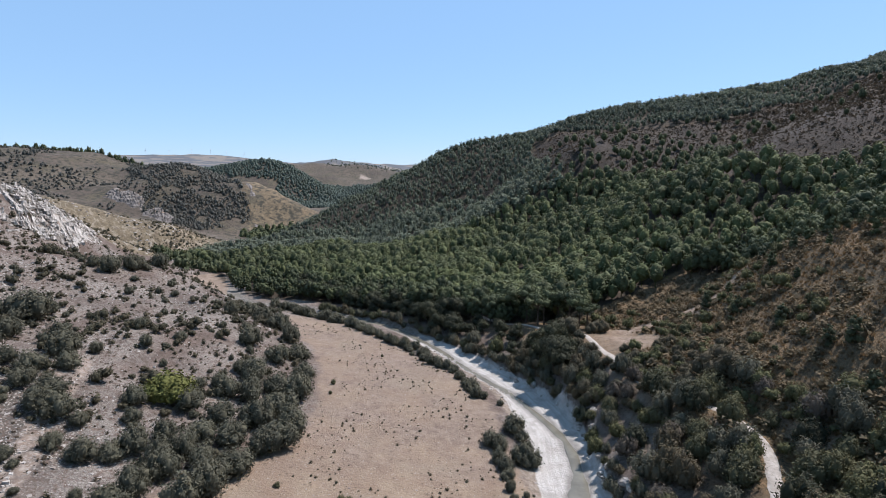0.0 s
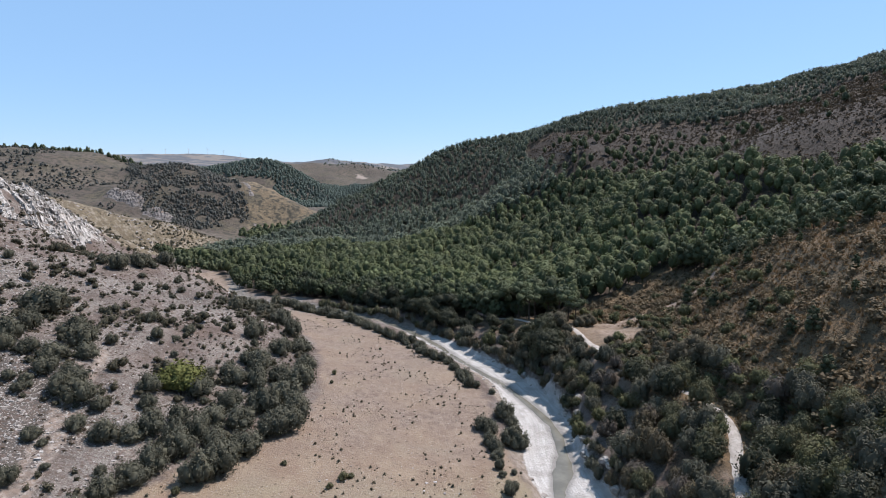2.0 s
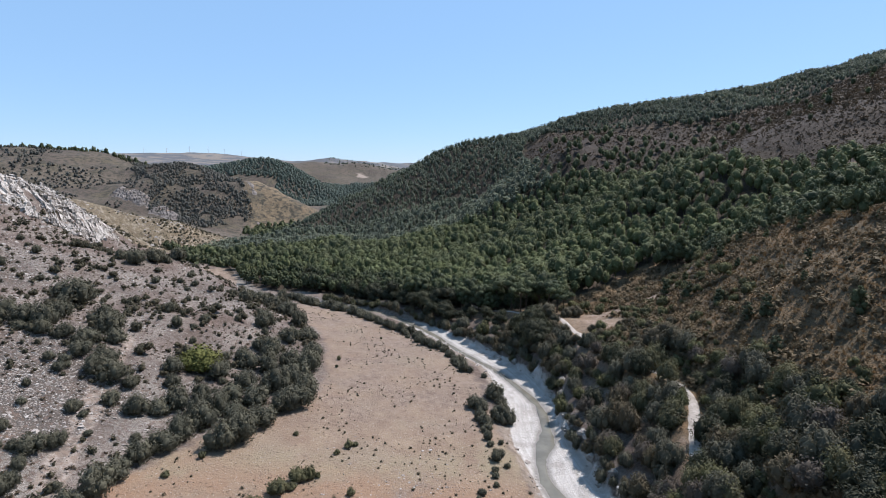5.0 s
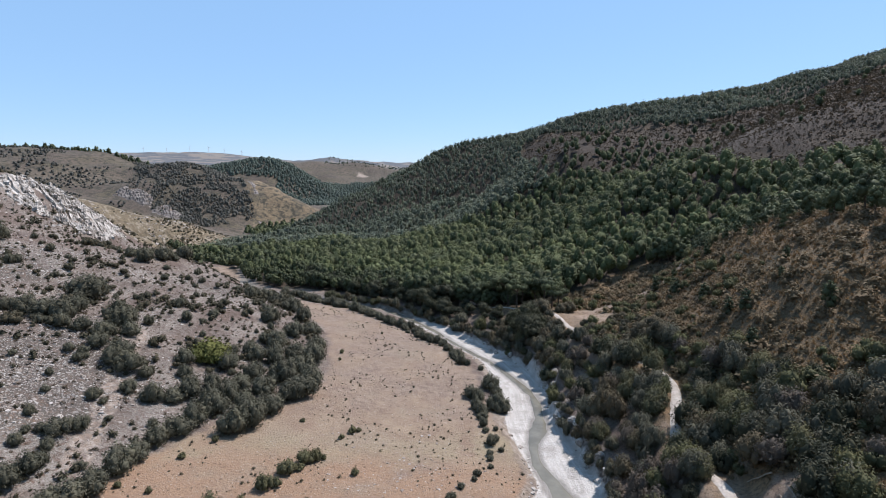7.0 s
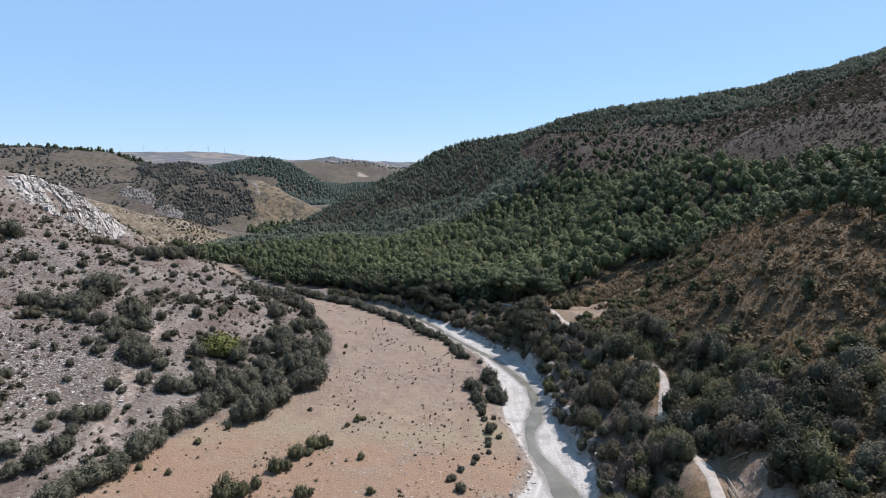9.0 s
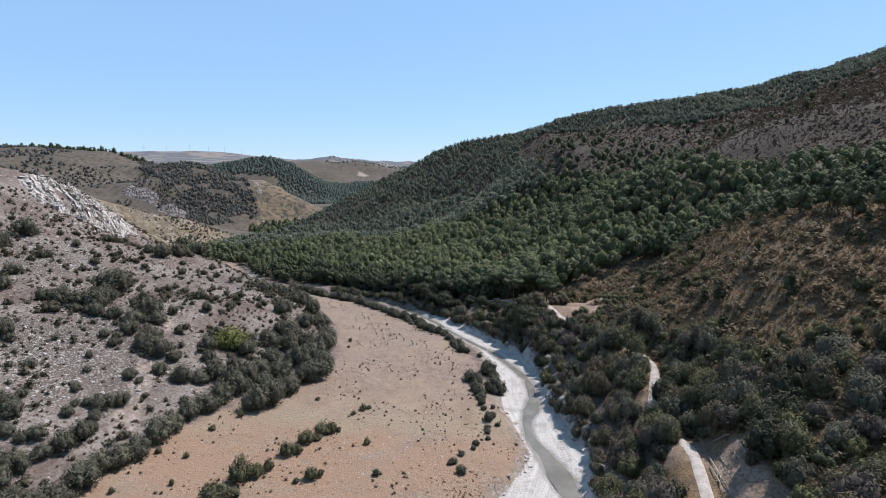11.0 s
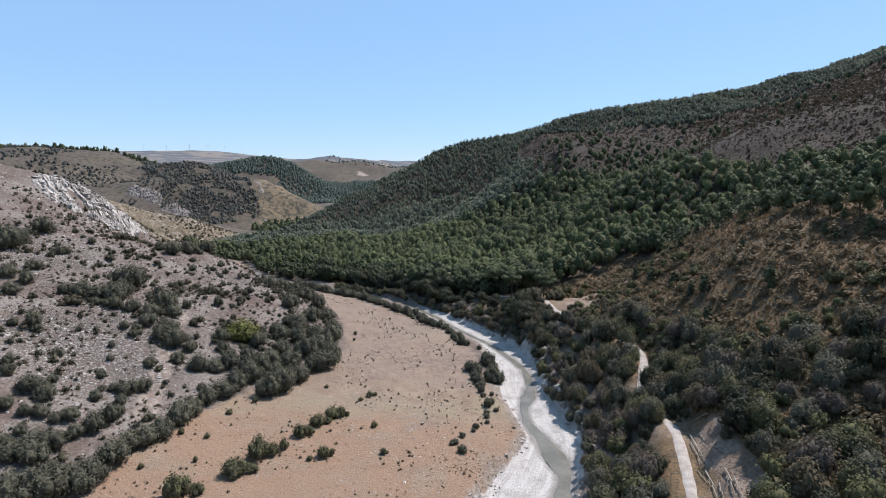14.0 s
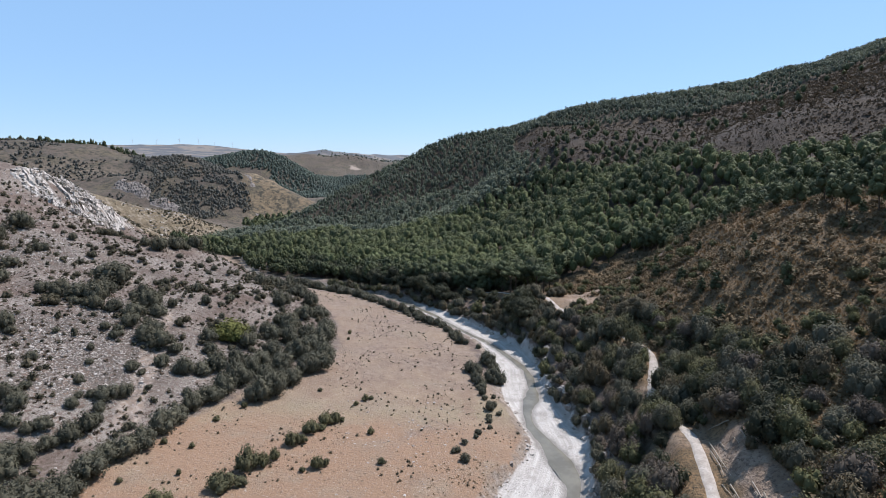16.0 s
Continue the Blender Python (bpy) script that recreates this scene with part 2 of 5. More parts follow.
GROUND = ground_material()
WATERY = water_material()
LIMESTONE = rock_material("white_limestone", (0.19, 0.165, 0.138), (0.60, 0.565, 0.51), -41)
GREY_ROCK = rock_material("grey_bedded_rock", (0.10, 0.09, 0.08), (0.25, 0.225, 0.205))
STONE = stone_material()
DUST = plain_material("white_dust_track", (0.36, 0.32, 0.27), (0.55, 0.51, 0.455), 1.6, 0.95, 0.3, (0.36, 0.32, 0.275))
DEADWOOD = plain_material("bleached_wood", (0.30, 0.26, 0.20), (0.46, 0.41, 0.33), 0.5)
BARK = plain_material("grey_brown_bark", (0.07, 0.05, 0.035), (0.15, 0.115, 0.085), 0.4)
OLIVE_LEAF = leaf_material("grey_green_shrub_leaf", (0.115, 0.115, 0.082), (0.18, 0.175, 0.122), (0.215, 0.20, 0.13))
GREEN_LEAF = leaf_material("fresh_green_leaf", (0.135, 0.145, 0.042), (0.185, 0.19, 0.055), (0.235, 0.225, 0.068), 0.12)
BROWN_LEAF = leaf_material("dry_olive_leaf", (0.125, 0.105, 0.068), (0.19, 0.162, 0.098), (0.235, 0.19, 0.11))
MID_LEAF = leaf_material("mid_green_leaf", (0.122, 0.122, 0.07), (0.188, 0.18, 0.095), (0.225, 0.207, 0.103))
DARK_LEAF = leaf_material("dark_tree_leaf", (0.06, 0.066, 0.043), (0.10, 0.106, 0.062), (0.125, 0.122, 0.07))
GREY_LEAF = leaf_material("grey_brown_twig_leaf", (0.125, 0.107, 0.086), (0.19, 0.16, 0.125), (0.225, 0.185, 0.135))
FRESH_LEAF = leaf_material("fresh_bush_leaf", (0.125, 0.128, 0.062), (0.185, 0.18, 0.085), (0.22, 0.21, 0.095))
PINE_LEAF = leaf_material("pine_needle", (0.082, 0.10, 0.058), (0.14, 0.165, 0.078), (0.165, 0.175, 0.08), 0.2)
PINE_TINT = leaf_material("pine_needle_mass", (0.088, 0.105, 0.056), (0.165, 0.192, 0.079), (0.188, 0.20, 0.079), 0.2, tint=True)
SCRUB_TINT = leaf_material("dry_scrub_leaf", (0.085, 0.085, 0.056), (0.16, 0.135, 0.085), (0.20, 0.155, 0.095), tint=True)
BRUSH_TINT = leaf_material("rusty_brush_leaf", (0.165, 0.135, 0.08), (0.265, 0.19, 0.108), (0.285, 0.21, 0.122), tint=True)
# next two: distance haze put into the colours, bluer pines and greyer olive scrub
FAR_HAZE_PINE_TINT = leaf_material("hazed_green_far_pine", (0.115, 0.15, 0.128), (0.18, 0.225, 0.178), (0.185, 0.22, 0.16), tint=True)
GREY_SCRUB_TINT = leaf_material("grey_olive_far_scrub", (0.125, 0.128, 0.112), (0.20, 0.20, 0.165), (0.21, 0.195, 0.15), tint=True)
OLIVE_TINT = leaf_material("olive_bush_leaf", (0.105, 0.11, 0.058), (0.20, 0.20, 0.092), (0.225, 0.215, 0.10), tint=True)
HEATH_TINT = leaf_material("brown_heath_leaf", (0.075, 0.061, 0.042), (0.145, 0.11, 0.073), (0.165, 0.12, 0.075), tint=True)
# hill pines: paler and bluer, distance haze put into the needle colour
HILL_HAZE_PINE_TINT = leaf_material("hazed_hill_pine_mass", (0.128, 0.152, 0.115), (0.22, 0.25, 0.165), (0.232, 0.252, 0.15), tint=True)
STRAW_TINT = leaf_material("dry_grass_blade", (0.185, 0.125, 0.067), (0.38, 0.25, 0.125), (0.43, 0.295, 0.155), tint=True)
# ---------------------------------------------------------------- lie of the land
# Ridges, slopes and valley floors as lines of (x, y, z); the ground is stretched smoothly between them.
RIVER = [(14, -160), (2, -90), (2, -30), (10, 20), (17, 42.6), (19.8, 48), (22.3, 54), (25.2, 63), (24.7, 73.5), (22.9, 86), (23.3, 98), (23.9, 106.5), (21.4, 122), (16.6, 134.7), (9.4, 148.2), (1, 162), (-7.7, 174),
         (-21, 190), (-42, 204), (-66, 216), (-84, 224), (-97, 244), (-104, 268), (-120, 298), (-150, 345), (-163, 400), (-160, 450), (-146, 495), (-121, 545), (-108, 640), (-150, 850)]
WATER = [(10, 16), (18, 32), (22.2, 42.7), (24.5, 50), (24.4, 56), (22.9, 63), (20.9, 72.2), (21.6, 80.4), (24.6, 90), (25.6, 103), (22.3, 115.6), (16.5, 129.6), (13, 135.2), (5.5, 149), (-3.3, 166.8), (-20, 190), (-42, 204)]
FIELD = [(-70, -60), (-66, 0), (-58, 42), (-47, 68), (-34, 86), (-27, 99), (-29, 120), (-36, 145), (-52, 178), (-57, 194), (-44, 192), (-33, 183), (-17, 166.5), (-9.7, 157.5), (-1, 144),
         (5, 133), (10.5, 119.7), (12.6, 104), (14.3, 87.5), (16.5, 74), (17.2, 63), (15.5, 53.4), (11.8, 45.5), (8, 38), (0, 16), (-8, -30), (-12, -90), (-60, -100)]
TRACK = [(24, -70), (27, -40), (30, -14), (33, 8), (35, 21), (37, 28), (39, 34.5), (41, 42), (41.4, 49), (41.8, 58), (45, 67), (48.3, 76), (47.5, 86), (44, 96), (40.5, 111), (39.2, 126), (38, 140), (34, 151), (26, 163), (18, 178), (8, 196)]

LAND = {
    "valley floor": [(14, -160, -4.5), (2, -30, -4.5), (10, 20, -4.5), (22.5, 60, -4.4), (22.5, 95, -4.4), (17, 128, -4.4), (0, 161, -4.4), (-42, 204, -4.3), (-84, 224, -4.3), (-104, 268, -4.2),
                     (-150, 345, -4.3), (-163, 400, -4.2), (-160, 450, -4), (-146, 495, -4), (-121, 545, -3), (-108, 640, -3), (-150, 850, 0)],
    "field": [(-60, -60, 2), (-56, 10, 2), (-45, 60, 2), (-28, 95, 1.5), (-30, 120, 1.5), (-45, 160, 0.5), (-52, 188, -0.6), (-20, 166, -1.8), (2, 134, -1.8), (9, 112, -1.8),
              (13, 82, -1.7), (13.5, 58, -1.7), (4, 34, -1.4), (-15, 60, 0), (-15, 100, -0.3), (-18, 135, -0.8), (-25, 20, 0.5)],
    "right bank": [(20, 15, -1), (29, 46, -1.6), (31.5, 57, -1.3), (31.5, 72, -1), (30, 86, -1), (30.5, 100, -0.8), (30, 114, -0.8), (24, 138, -1.2), (14, 156, -1.6), (3, 177, -2), (-14, 196, -1.5), (-40, 222, -2), (-66, 242, -2.2), (-100, 268, -2)],
    "track bench": [(33, 8, 8.5), (37, 28, 9), (41, 45, 9.3), (48, 76, 9.8), (44, 96, 9.5), (39.5, 118, 9.3), (38, 140, 8.8), (26, 163, 5), (8, 196, 1)],
    "near slope": [(56, 20, 16), (60, 45, 19), (62, 72, 20), (58, 105, 15), (56, 128, 11), (75, 20, 30), (78, 50, 31), (72, 80, 32), (72, 108, 25), (81, 120, 30.5), (64, 132, 15)],
    "near spur crest": [(52, 143, 7), (67, 138, 16.5), (75, 140, 21.5), (83, 142, 27.5), (90, 139, 31.5), (91, 122, 36.5), (94, 105, 39.5), (97, 88, 42.5), (125, 84, 50), (165, 74, 68), (240, 40, 98), (330, 0, 135)],
    "gully": [(34, 168, 2), (50, 170, 6), (74, 172, 12), (108, 160, 24), (160, 145, 46), (240, 130, 78)],
    "forest terrace": [(-10, 215, 0), (30, 200, 3), (-45, 245, 0), (-90, 285, 0), (-110, 330, 0), (-20, 300, 4), (30, 280, 8), (-60, 360, 2), (0, 380, 10), (-125, 390, 0)],
    "forest slope": [(70, 205, 17), (105, 215, 34), (80, 270, 28), (60, 320, 28), (40, 400, 34), (105, 320, 50), (-30, 440, 22), (-90, 440, 6), (10, 460, 42)],
    "middle spur": [(120, 236, 51), (142, 248, 61), (164, 261, 71), (198, 291, 81.5), (232, 322, 92), (280, 356, 107), (330, 390, 123)],
    "middle hollow": [(110, 290, 44), (135, 310, 50), (168, 342, 61), (215, 385, 80), (300, 450, 109)],
    "brow": [(86, 357, 68), (125, 375, 76), (180, 420, 92), (260, 460, 112), (66, 385, 56)],
    "main ridge": [(-125, 455, 4), (-95, 500, 24), (-45, 553, 47), (2, 532, 66), (32, 527, 78.4), (102, 532, 95.4), (208, 530, 116.4), (332, 520, 138.4), (480, 540, 183), (660, 600, 222), (900, 600, 260)],
    "behind the ridge": [(-60, 720, 8), (40, 700, 35), (200, 720, 60), (480, 800, 110), (900, 900, 170), (-130, 620, 2)],
    "left foot": [(-66, 30, 4), (-64, 66, 5), (-54, 96, 5), (-50, 122, 5.5), (-58, 150, 6), (-74, 190, 4), (-90, 216, 0), (-106, 244, -2.6)],
    "valley mouth": [(-118, 266, -3), (-110, 252, -3), (-123, 281, -3), (-102, 242, -3)],
    "left slope": [(-86, 40, 13), (-86, 70, 14), (-82, 96, 16), (-80, 124, 15), (-98, 128, 18.5), (-98, 152, 19.5), (-105, 188, 19), (-120, 230, 9), (-136, 268, 3),
                   (-114, 100, 22), (-116, 124, 25), (-130, 128, 31), (-135, 165, 28.5), (-140, 205, 17.5), (-150, 250, 7), (-152, 288, 3.5)],
    "left crest": [(-240, 110, 68), (-205, 165, 59), (-192, 195, 54.5), (-182, 209, 51.5), (-179, 230, 43.5), (-186, 264, 31), (-190, 300, 17), (-182, 316, 5), (-170, 336, -1.5), (-170, 185, 45.5), (-157, 197, 41), (-152, 216, 29)],
    "brown slope crest": [(-300, 350, 42), (-262, 372, 33.5), (-242, 385, 25.5), (-201, 396, 12.5), (-168, 412, -1)],
    "behind left crest": [(-300, 260, 40), (-280, 300, 26), (-330, 440, 26), (-280, 450, 12), (-230, 470, 4), (-214, 340, 6)],
    "nose": [(-176, 505, 0), (-192, 540, 24), (-201, 585, 41), (-222, 589, 45), (-250, 594, 52), (-300, 612, 62), (-373, 645, 63), (-410, 650, 75), (-450, 656, 79), (-524, 662, 86), (-700, 660, 90), (-900, 650, 90)],
    "golden crest": [(-180, 575, 35), (-159, 565, 24), (-142, 552, 14)],
    "nose face": [(-280, 528, 34), (-250, 505, 14), (-340, 560, 42), (-440, 540, 58), (-420, 470, 40), (-600, 500, 62), (-160, 600, 4)],
    "behind nose": [(-250, 760, 8), (-420, 800, 30), (-300, 690, 22)],
    "far woods": [(-250, 980, 0), (-236, 1240, 24), (-129, 1238, 18), (-343, 1245, 14), (-60, 1260, 30), (-459, 1075, 62), (-390, 1085, 79), (-343, 1085, 81), (-297, 1080, 60), (-251, 1075, 32),
                  (-560, 1080, 62), (-700, 1150, 60), (-200, 1120, 4), (-400, 940, 26)],
    "far ridge": [(-510, 1900, 90), (-398, 1900, 106), (-260, 1900, 90), (-100, 1880, 68), (120, 1800, 60), (-250, 1700, 56), (-450, 1700, 66)],
    "far front ridge": [(-560, 1500, 62), (-423, 1500, 80), (-327, 1500, 79), (-230, 1500, 75), (-149, 1500, 64), (-60, 1480, 50), (-230, 1370, 38)],
    "plateau": [(-2600, 3700, 170), (-2140, 3750, 190), (-1760, 3800, 200), (-1380, 3850, 175), (-900, 3900, 120), (0, 3900, 100), (-1500, 2700, 110), (-1100, 1900, 90)],
    "behind": [(-160, -60, 50), (-240, -250, 90), (150, -80, 70), (260, -260, 110), (0, -320, 5), (-60, -700, 70), (-140, -20, 40), (110, -40, 46)],
    "rim": [(-4000, -4000, 200), (0, -4000, 220), (4000, -4000, 240), (4000, 0, 260), (4000, 4000, 220), (0, 4600, 90), (-4000, 4000, 180), (-4000, 0, 200), (1500, 1500, 200), (-1500, 500, 120)],
}


def along(points, step):
    """A smooth line (Catmull-Rom) through points, sampled about every step metres."""
    p = np.array(points, float)
    p = np.vstack([2 * p[0] - p[1], p, 2 * p[-1] - p[-2]])
    made = []
    for a, b, c, d in zip(p[:-3], p[1:-2], p[2:-1], p[3:]):
        n = max(2, int(np.linalg.norm((c - b)[:2]) / step))
        u = np.linspace(0, 1, n, endpoint=False)[:, None]
        made.append(0.5 * (2 * b + (c - a) * u + (2 * a - 5 * b + 4 * c - d) * u ** 2 + (3 * b - a - 3 * c + d) * u ** 3))
    return np.vstack(made + [p[-2:-1]])


def lattice(ix, iy, seed):
    h = (ix.astype(np.int64) * 374761393 + iy.astype(np.int64) * 668265263 + seed * 974711) & 0x7FFFFFFF
    h = ((h ^ (h >> 13)) * 1274126177) & 0x7FFFFFFF
    return ((h ^ (h >> 16)) & 0xFFFF) / 32767.5 - 1


def ripple(x, y, size, seed=0):
    """Value noise, -1 to 1, with bumps of about that size in metres."""
    x, y = np.asarray(x, float) / size, np.asarray(y, float) / size
    ix, iy = np.floor(x), np.floor(y)
    u, v = x - ix, y - iy
    u, v = u * u * (3 - 2 * u), v * v * (3 - 2 * v)
    a, b = lattice(ix, iy, seed), lattice(ix + 1, iy, seed)
    c, d = lattice(ix, iy + 1, seed), lattice(ix + 1, iy + 1, seed)
    return (a * (1 - u) + b * u) * (1 - v) + (c * (1 - u) + d * u) * v


def to_line(x, y, line):
    """Distance from points to a sampled line, and the index of its nearest sample."""
    x, y = np.ravel(x), np.ravel(y)
    d, k = np.full(len(x), 1e9), np.zeros(len(x), int)
    near = np.where((x > line[:, 0].min() - 90) & (x < line[:, 0].max() + 90) & (y > line[:, 1].min() - 90) & (y < line[:, 1].max() + 90))[0]
    for s in range(0, len(near), 20000):
        q = near[s:s + 20000]
        e = (x[q, None] - line[None, :, 0]) ** 2 + (y[q, None] - line[None, :, 1]) ** 2
        k[q] = e.argmin(1)
        d[q] = np.sqrt(e.min(1))
    return d, k


def inside(x, y, ring):
    """Whether points lie inside a closed line."""
    hit = np.zeros(np.shape(x), bool)
    for (ax, ay), (bx, by) in zip(ring, np.roll(ring, -1, 0)):
        if ay != by:
            hit ^= ((ay > y) != (by > y)) & (x < (bx - ax) * (y - ay) / (by - ay) + ax)
    return hit


river_line = along(RIVER, 1.0)
water_line = along(WATER, 1.0)
field_ring = along(FIELD + FIELD[:1], 1.5)[:, :2]
track_line = along(TRACK, 0.8)

knots = np.vstack([np.array(line, float) for line in LAND.values()])


def kernel(x, y):
    return np.sqrt((x[:, None] - knots[None, :, 0]) ** 2 + (y[:, None] - knots[None, :, 1]) ** 2 + 16.0)


KNOTS = len(knots)
_m = np.zeros((KNOTS + 1, KNOTS + 1))
_m[:KNOTS, :KNOTS] = kernel(knots[:, 0], knots[:, 1]) - np.eye(KNOTS) * 2.0
_m[:KNOTS, KNOTS] = _m[KNOTS, :KNOTS] = 1
LAND_WEIGHTS = np.linalg.solve(_m, np.append(knots[:, 2], 0))


def smooth_land(x, y):
    x, y = np.ravel(x).astype(float), np.ravel(y).astype(float)
    z = np.empty(len(x))
    for s in range(0, len(x), 20000):
        z[s:s + 20000] = kernel(x[s:s + 20000], y[s:s + 20000]) @ LAND_WEIGHTS[:KNOTS] + LAND_WEIGHTS[KNOTS]
    return z


def ease(v, low, high):
    u = np.clip((v - low) / (high - low), 0, 1)
    return u * u * (3 - 2 * u)


track_z = smooth_land(track_line[:, 0], track_line[:, 1])
track_z = np.convolve(np.pad(track_z, 6, mode="edge"), np.ones(13) / 13, "valid")


def river_half(y):
    """Half the width of the pale river bed at a place along the valley."""
    return 5.3 + 2.2 * (1 - ease(y, 42, 64)) + 0.9 * np.exp(-((y - 116) / 10) ** 2) - 1.3 * ease(y, 118, 134) - 1.3 * ease(y, 150, 185) + 0.35 * ripple(y * 0 + 3, y, 13, 9)


def water_half(y):
    """Half the width of the stream: a thread above the bend, pools below it."""
    return 1.0 + 1.2 * np.exp(-((y - 59) / 9) ** 2) + 0.8 * np.exp(-((y - 88) / 5) ** 2) + 0.8 * (1 - ease(y, 40, 50))


def bed_level(y):
    return -4.7 + 0.002 * np.clip(y - 60, -200, 600)


def side_of(x, y):
    """+1 right of the river as one looks up the valley, -1 left of it."""
    k = to_line(x, y, river_line)[1]
    k = np.clip(k, 1, len(river_line) - 2)
    t = river_line[k + 1] - river_line[k - 1]
    d = np.stack([np.ravel(x), np.ravel(y)], 1) - river_line[k]
    s = np.sign(t[:, 1] * d[:, 0] - t[:, 0] * d[:, 1])
    far = (np.ravel(x) > 60) | (np.ravel(x) < -230)
    return np.where(far, np.sign(np.ravel(x)), s)


def land(x, y):
    """The ground's height at points, with the river bed and the track cut in, and its distances to river, field and track."""
    shape = np.shape(x)
    x, y = np.ravel(x).astype(float), np.ravel(y).astype(float)
    z = smooth_land(x, y)
    d_river, k = to_line(x, y, river_line)
    half = river_half(river_line[k, 1])
    d_field = to_line(x, y, field_ring)[0]
    d_field = np.where(inside(x, y, field_ring), -d_field, d_field)
    d_track, kt = to_line(x, y, track_line)
    wild = ease(d_river - half, 4, 22) * ease(d_field, 0, 16)
    far = ease(np.hypot(x, y - 40), 150, 600)
    z = z + wild * (2.2 * ripple(x, y, 31, 1) + 1.0 * ripple(x, y, 12, 2) + 0.42 * ripple(x, y, 4.6, 3) + 0.18 * ripple(x, y, 2.1, 4))
    z = z + wild * far * (3.2 * ripple(x, y, 75, 5) + 2.2 * ripple(x, y, 33, 6)) + far * ease(np.hypot(x, y), 900, 1800) * 7 * ripple(x, y, 260, 7)
    z = z + (1 - wild) * (0.22 * ripple(x, y, 9, 8) + 0.08 * ripple(x, y, 2.4, 3))
    # the river bed lies in a trench with steep banks
    bed = bed_level(river_line[k, 1]) + 0.25 * ripple(x, y, 5, 10) + 0.12 * ripple(x, y, 1.7, 11) + 0.45 * np.clip(d_river / half, 0, 1) ** 2
    d_water, kw = to_line(x, y, water_line)
    channel = 1 - ease(d_water + 0.4 * ripple(x, y, 4, 13), 0.5 * water_half(water_line[kw, 1]), 1.4 * water_half(water_line[kw, 1]))
    bed = bed * (1 - channel) + (bed_level(river_line[k, 1]) - 0.12) * channel
    steep = np.where(side_of(x, y) > 0, 1.7, 2.8)   # the outer bank is a low cliff
    rise = ease((d_river - half + 0.9 * ripple(x, y, 6, 12) + 0.5 * ripple(x, y, 2.3, 14)) / steep, -0.15, 1.0)
    z = np.where(d_river < 40, bed * (1 - rise) + np.maximum(z, bed) * rise, z)
    # the track lies on a bench
    cut = 1 - ease(d_track, 1.8, 5.0)
    z = z * (1 - cut) + (track_z[kt] - 0.05) * cut
    return z.reshape(shape), d_river.reshape(shape), d_field.reshape(shape), d_track.reshape(shape)

# ---------------------------------------------------------------- the ground sheet
def graded(low, high, step, reach_low, reach_high, growth):
    """Coordinates at an even step from low to high, then ever wider apart out to the reaches."""
    mid = list(np.arange(low, high, step))
    up, s = [high], step
    while up[-1] < reach_high:
        s *= growth
        up.append(min(up[-1] + s, reach_high))
    down, s = [low], step
    while down[-1] > reach_low:
        s *= growth
        down.append(max(down[-1] - s, reach_low))
    return np.array(down[:0:-1] + mid + up)


gx, gy = graded(-122, 100, 1.2, -4000, 4000, 1.03), graded(18, 215, 1.2, -4000, 4600, 1.024)
GX, GY = np.meshgrid(gx, gy)
GZ, G_river, G_field, G_track = land(GX, GY)


def sheet(name, X, Y, Z):
    ny, nx = X.shape
    v = np.stack([X, Y, Z], -1).reshape(-1, 3)
    i = np.arange(ny * nx).reshape(ny, nx)
    f = np.stack([i[:-1, :-1], i[:-1, 1:], i[1:, 1:], i[1:, :-1]], -1).reshape(-1, 4)
    me = bpy.data.meshes.new(name)
    me.vertices.add(len(v))
    me.vertices.foreach_set("co", v.ravel())
    me.loops.add(f.size)
    me.loops.foreach_set("vertex_index", f.ravel())
    me.polygons.add(len(f))
    me.polygons.foreach_set("loop_start", np.arange(0, f.size, 4))
    me.polygons.foreach_set("use_smooth", np.ones(len(f), bool))
    me.update(calc_edges=True)
    return me


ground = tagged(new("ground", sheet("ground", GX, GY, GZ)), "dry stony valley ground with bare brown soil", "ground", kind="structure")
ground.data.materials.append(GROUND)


# outlines of the woods and of the bare slopes, in plan
PINEWOOD = np.array([(-158, 322), (-128, 296), (-110, 270), (-98, 250), (-84, 236), (-64, 227), (-42, 216), (-18, 203), (4, 186), (20, 170), (43, 172), (68, 177), (80, 180), (92, 160), (97, 138), (99, 120), (104, 101), (110, 84), (165, 66), (240, 45),
                     (300, 60), (330, 240), (540, 500), (520, 575), (330, 556), (200, 566), (100, 568), (0, 566), (-50, 580), (-128, 520), (-138, 440), (-160, 400)], float)
BARE_HILL = np.array([(72, 448), (97, 462), (116, 458), (160, 420), (204, 405), (249, 425), (316, 452), (362, 440), (440, 455), (440, 190), (330, 185), (240, 178), (196, 181), (180, 188), (164, 197), (152, 204), (140, 217), (130, 236), (126, 257), (116, 296), (92, 322), (72, 348)], float)

BROWN_SLOPE = np.array([(-300, 322), (-268, 378), (-240, 402), (-200, 412), (-160, 424), (-136, 366), (-142, 322), (-158, 292), (-166, 268), (-180, 262), (-200, 300), (-236, 322)], float)
NOSE = np.array([(-420, 690), (-300, 665), (-235, 612), (-200, 560), (-186, 505), (-205, 470), (-262, 480), (-300, 540), (-335, 580), (-360, 620)], float)
RAW_CREST = along([(50, 147), (60, 146), (70, 141), (78, 142), (85, 143), (90, 139)], 1.0)
BARE_CUT = np.array([(42.2, 38.5), (46.5, 40), (48.6, 38), (46, 33), (44.5, 20), (39, 20), (40.8, 31)], float)


def in_wood(x, y):
    return inside(x, y, PINEWOOD) & ~inside(x + 5 * ripple(x, y, 16, 25), y + 5 * ripple(x, y, 16, 26), BARE_HILL)


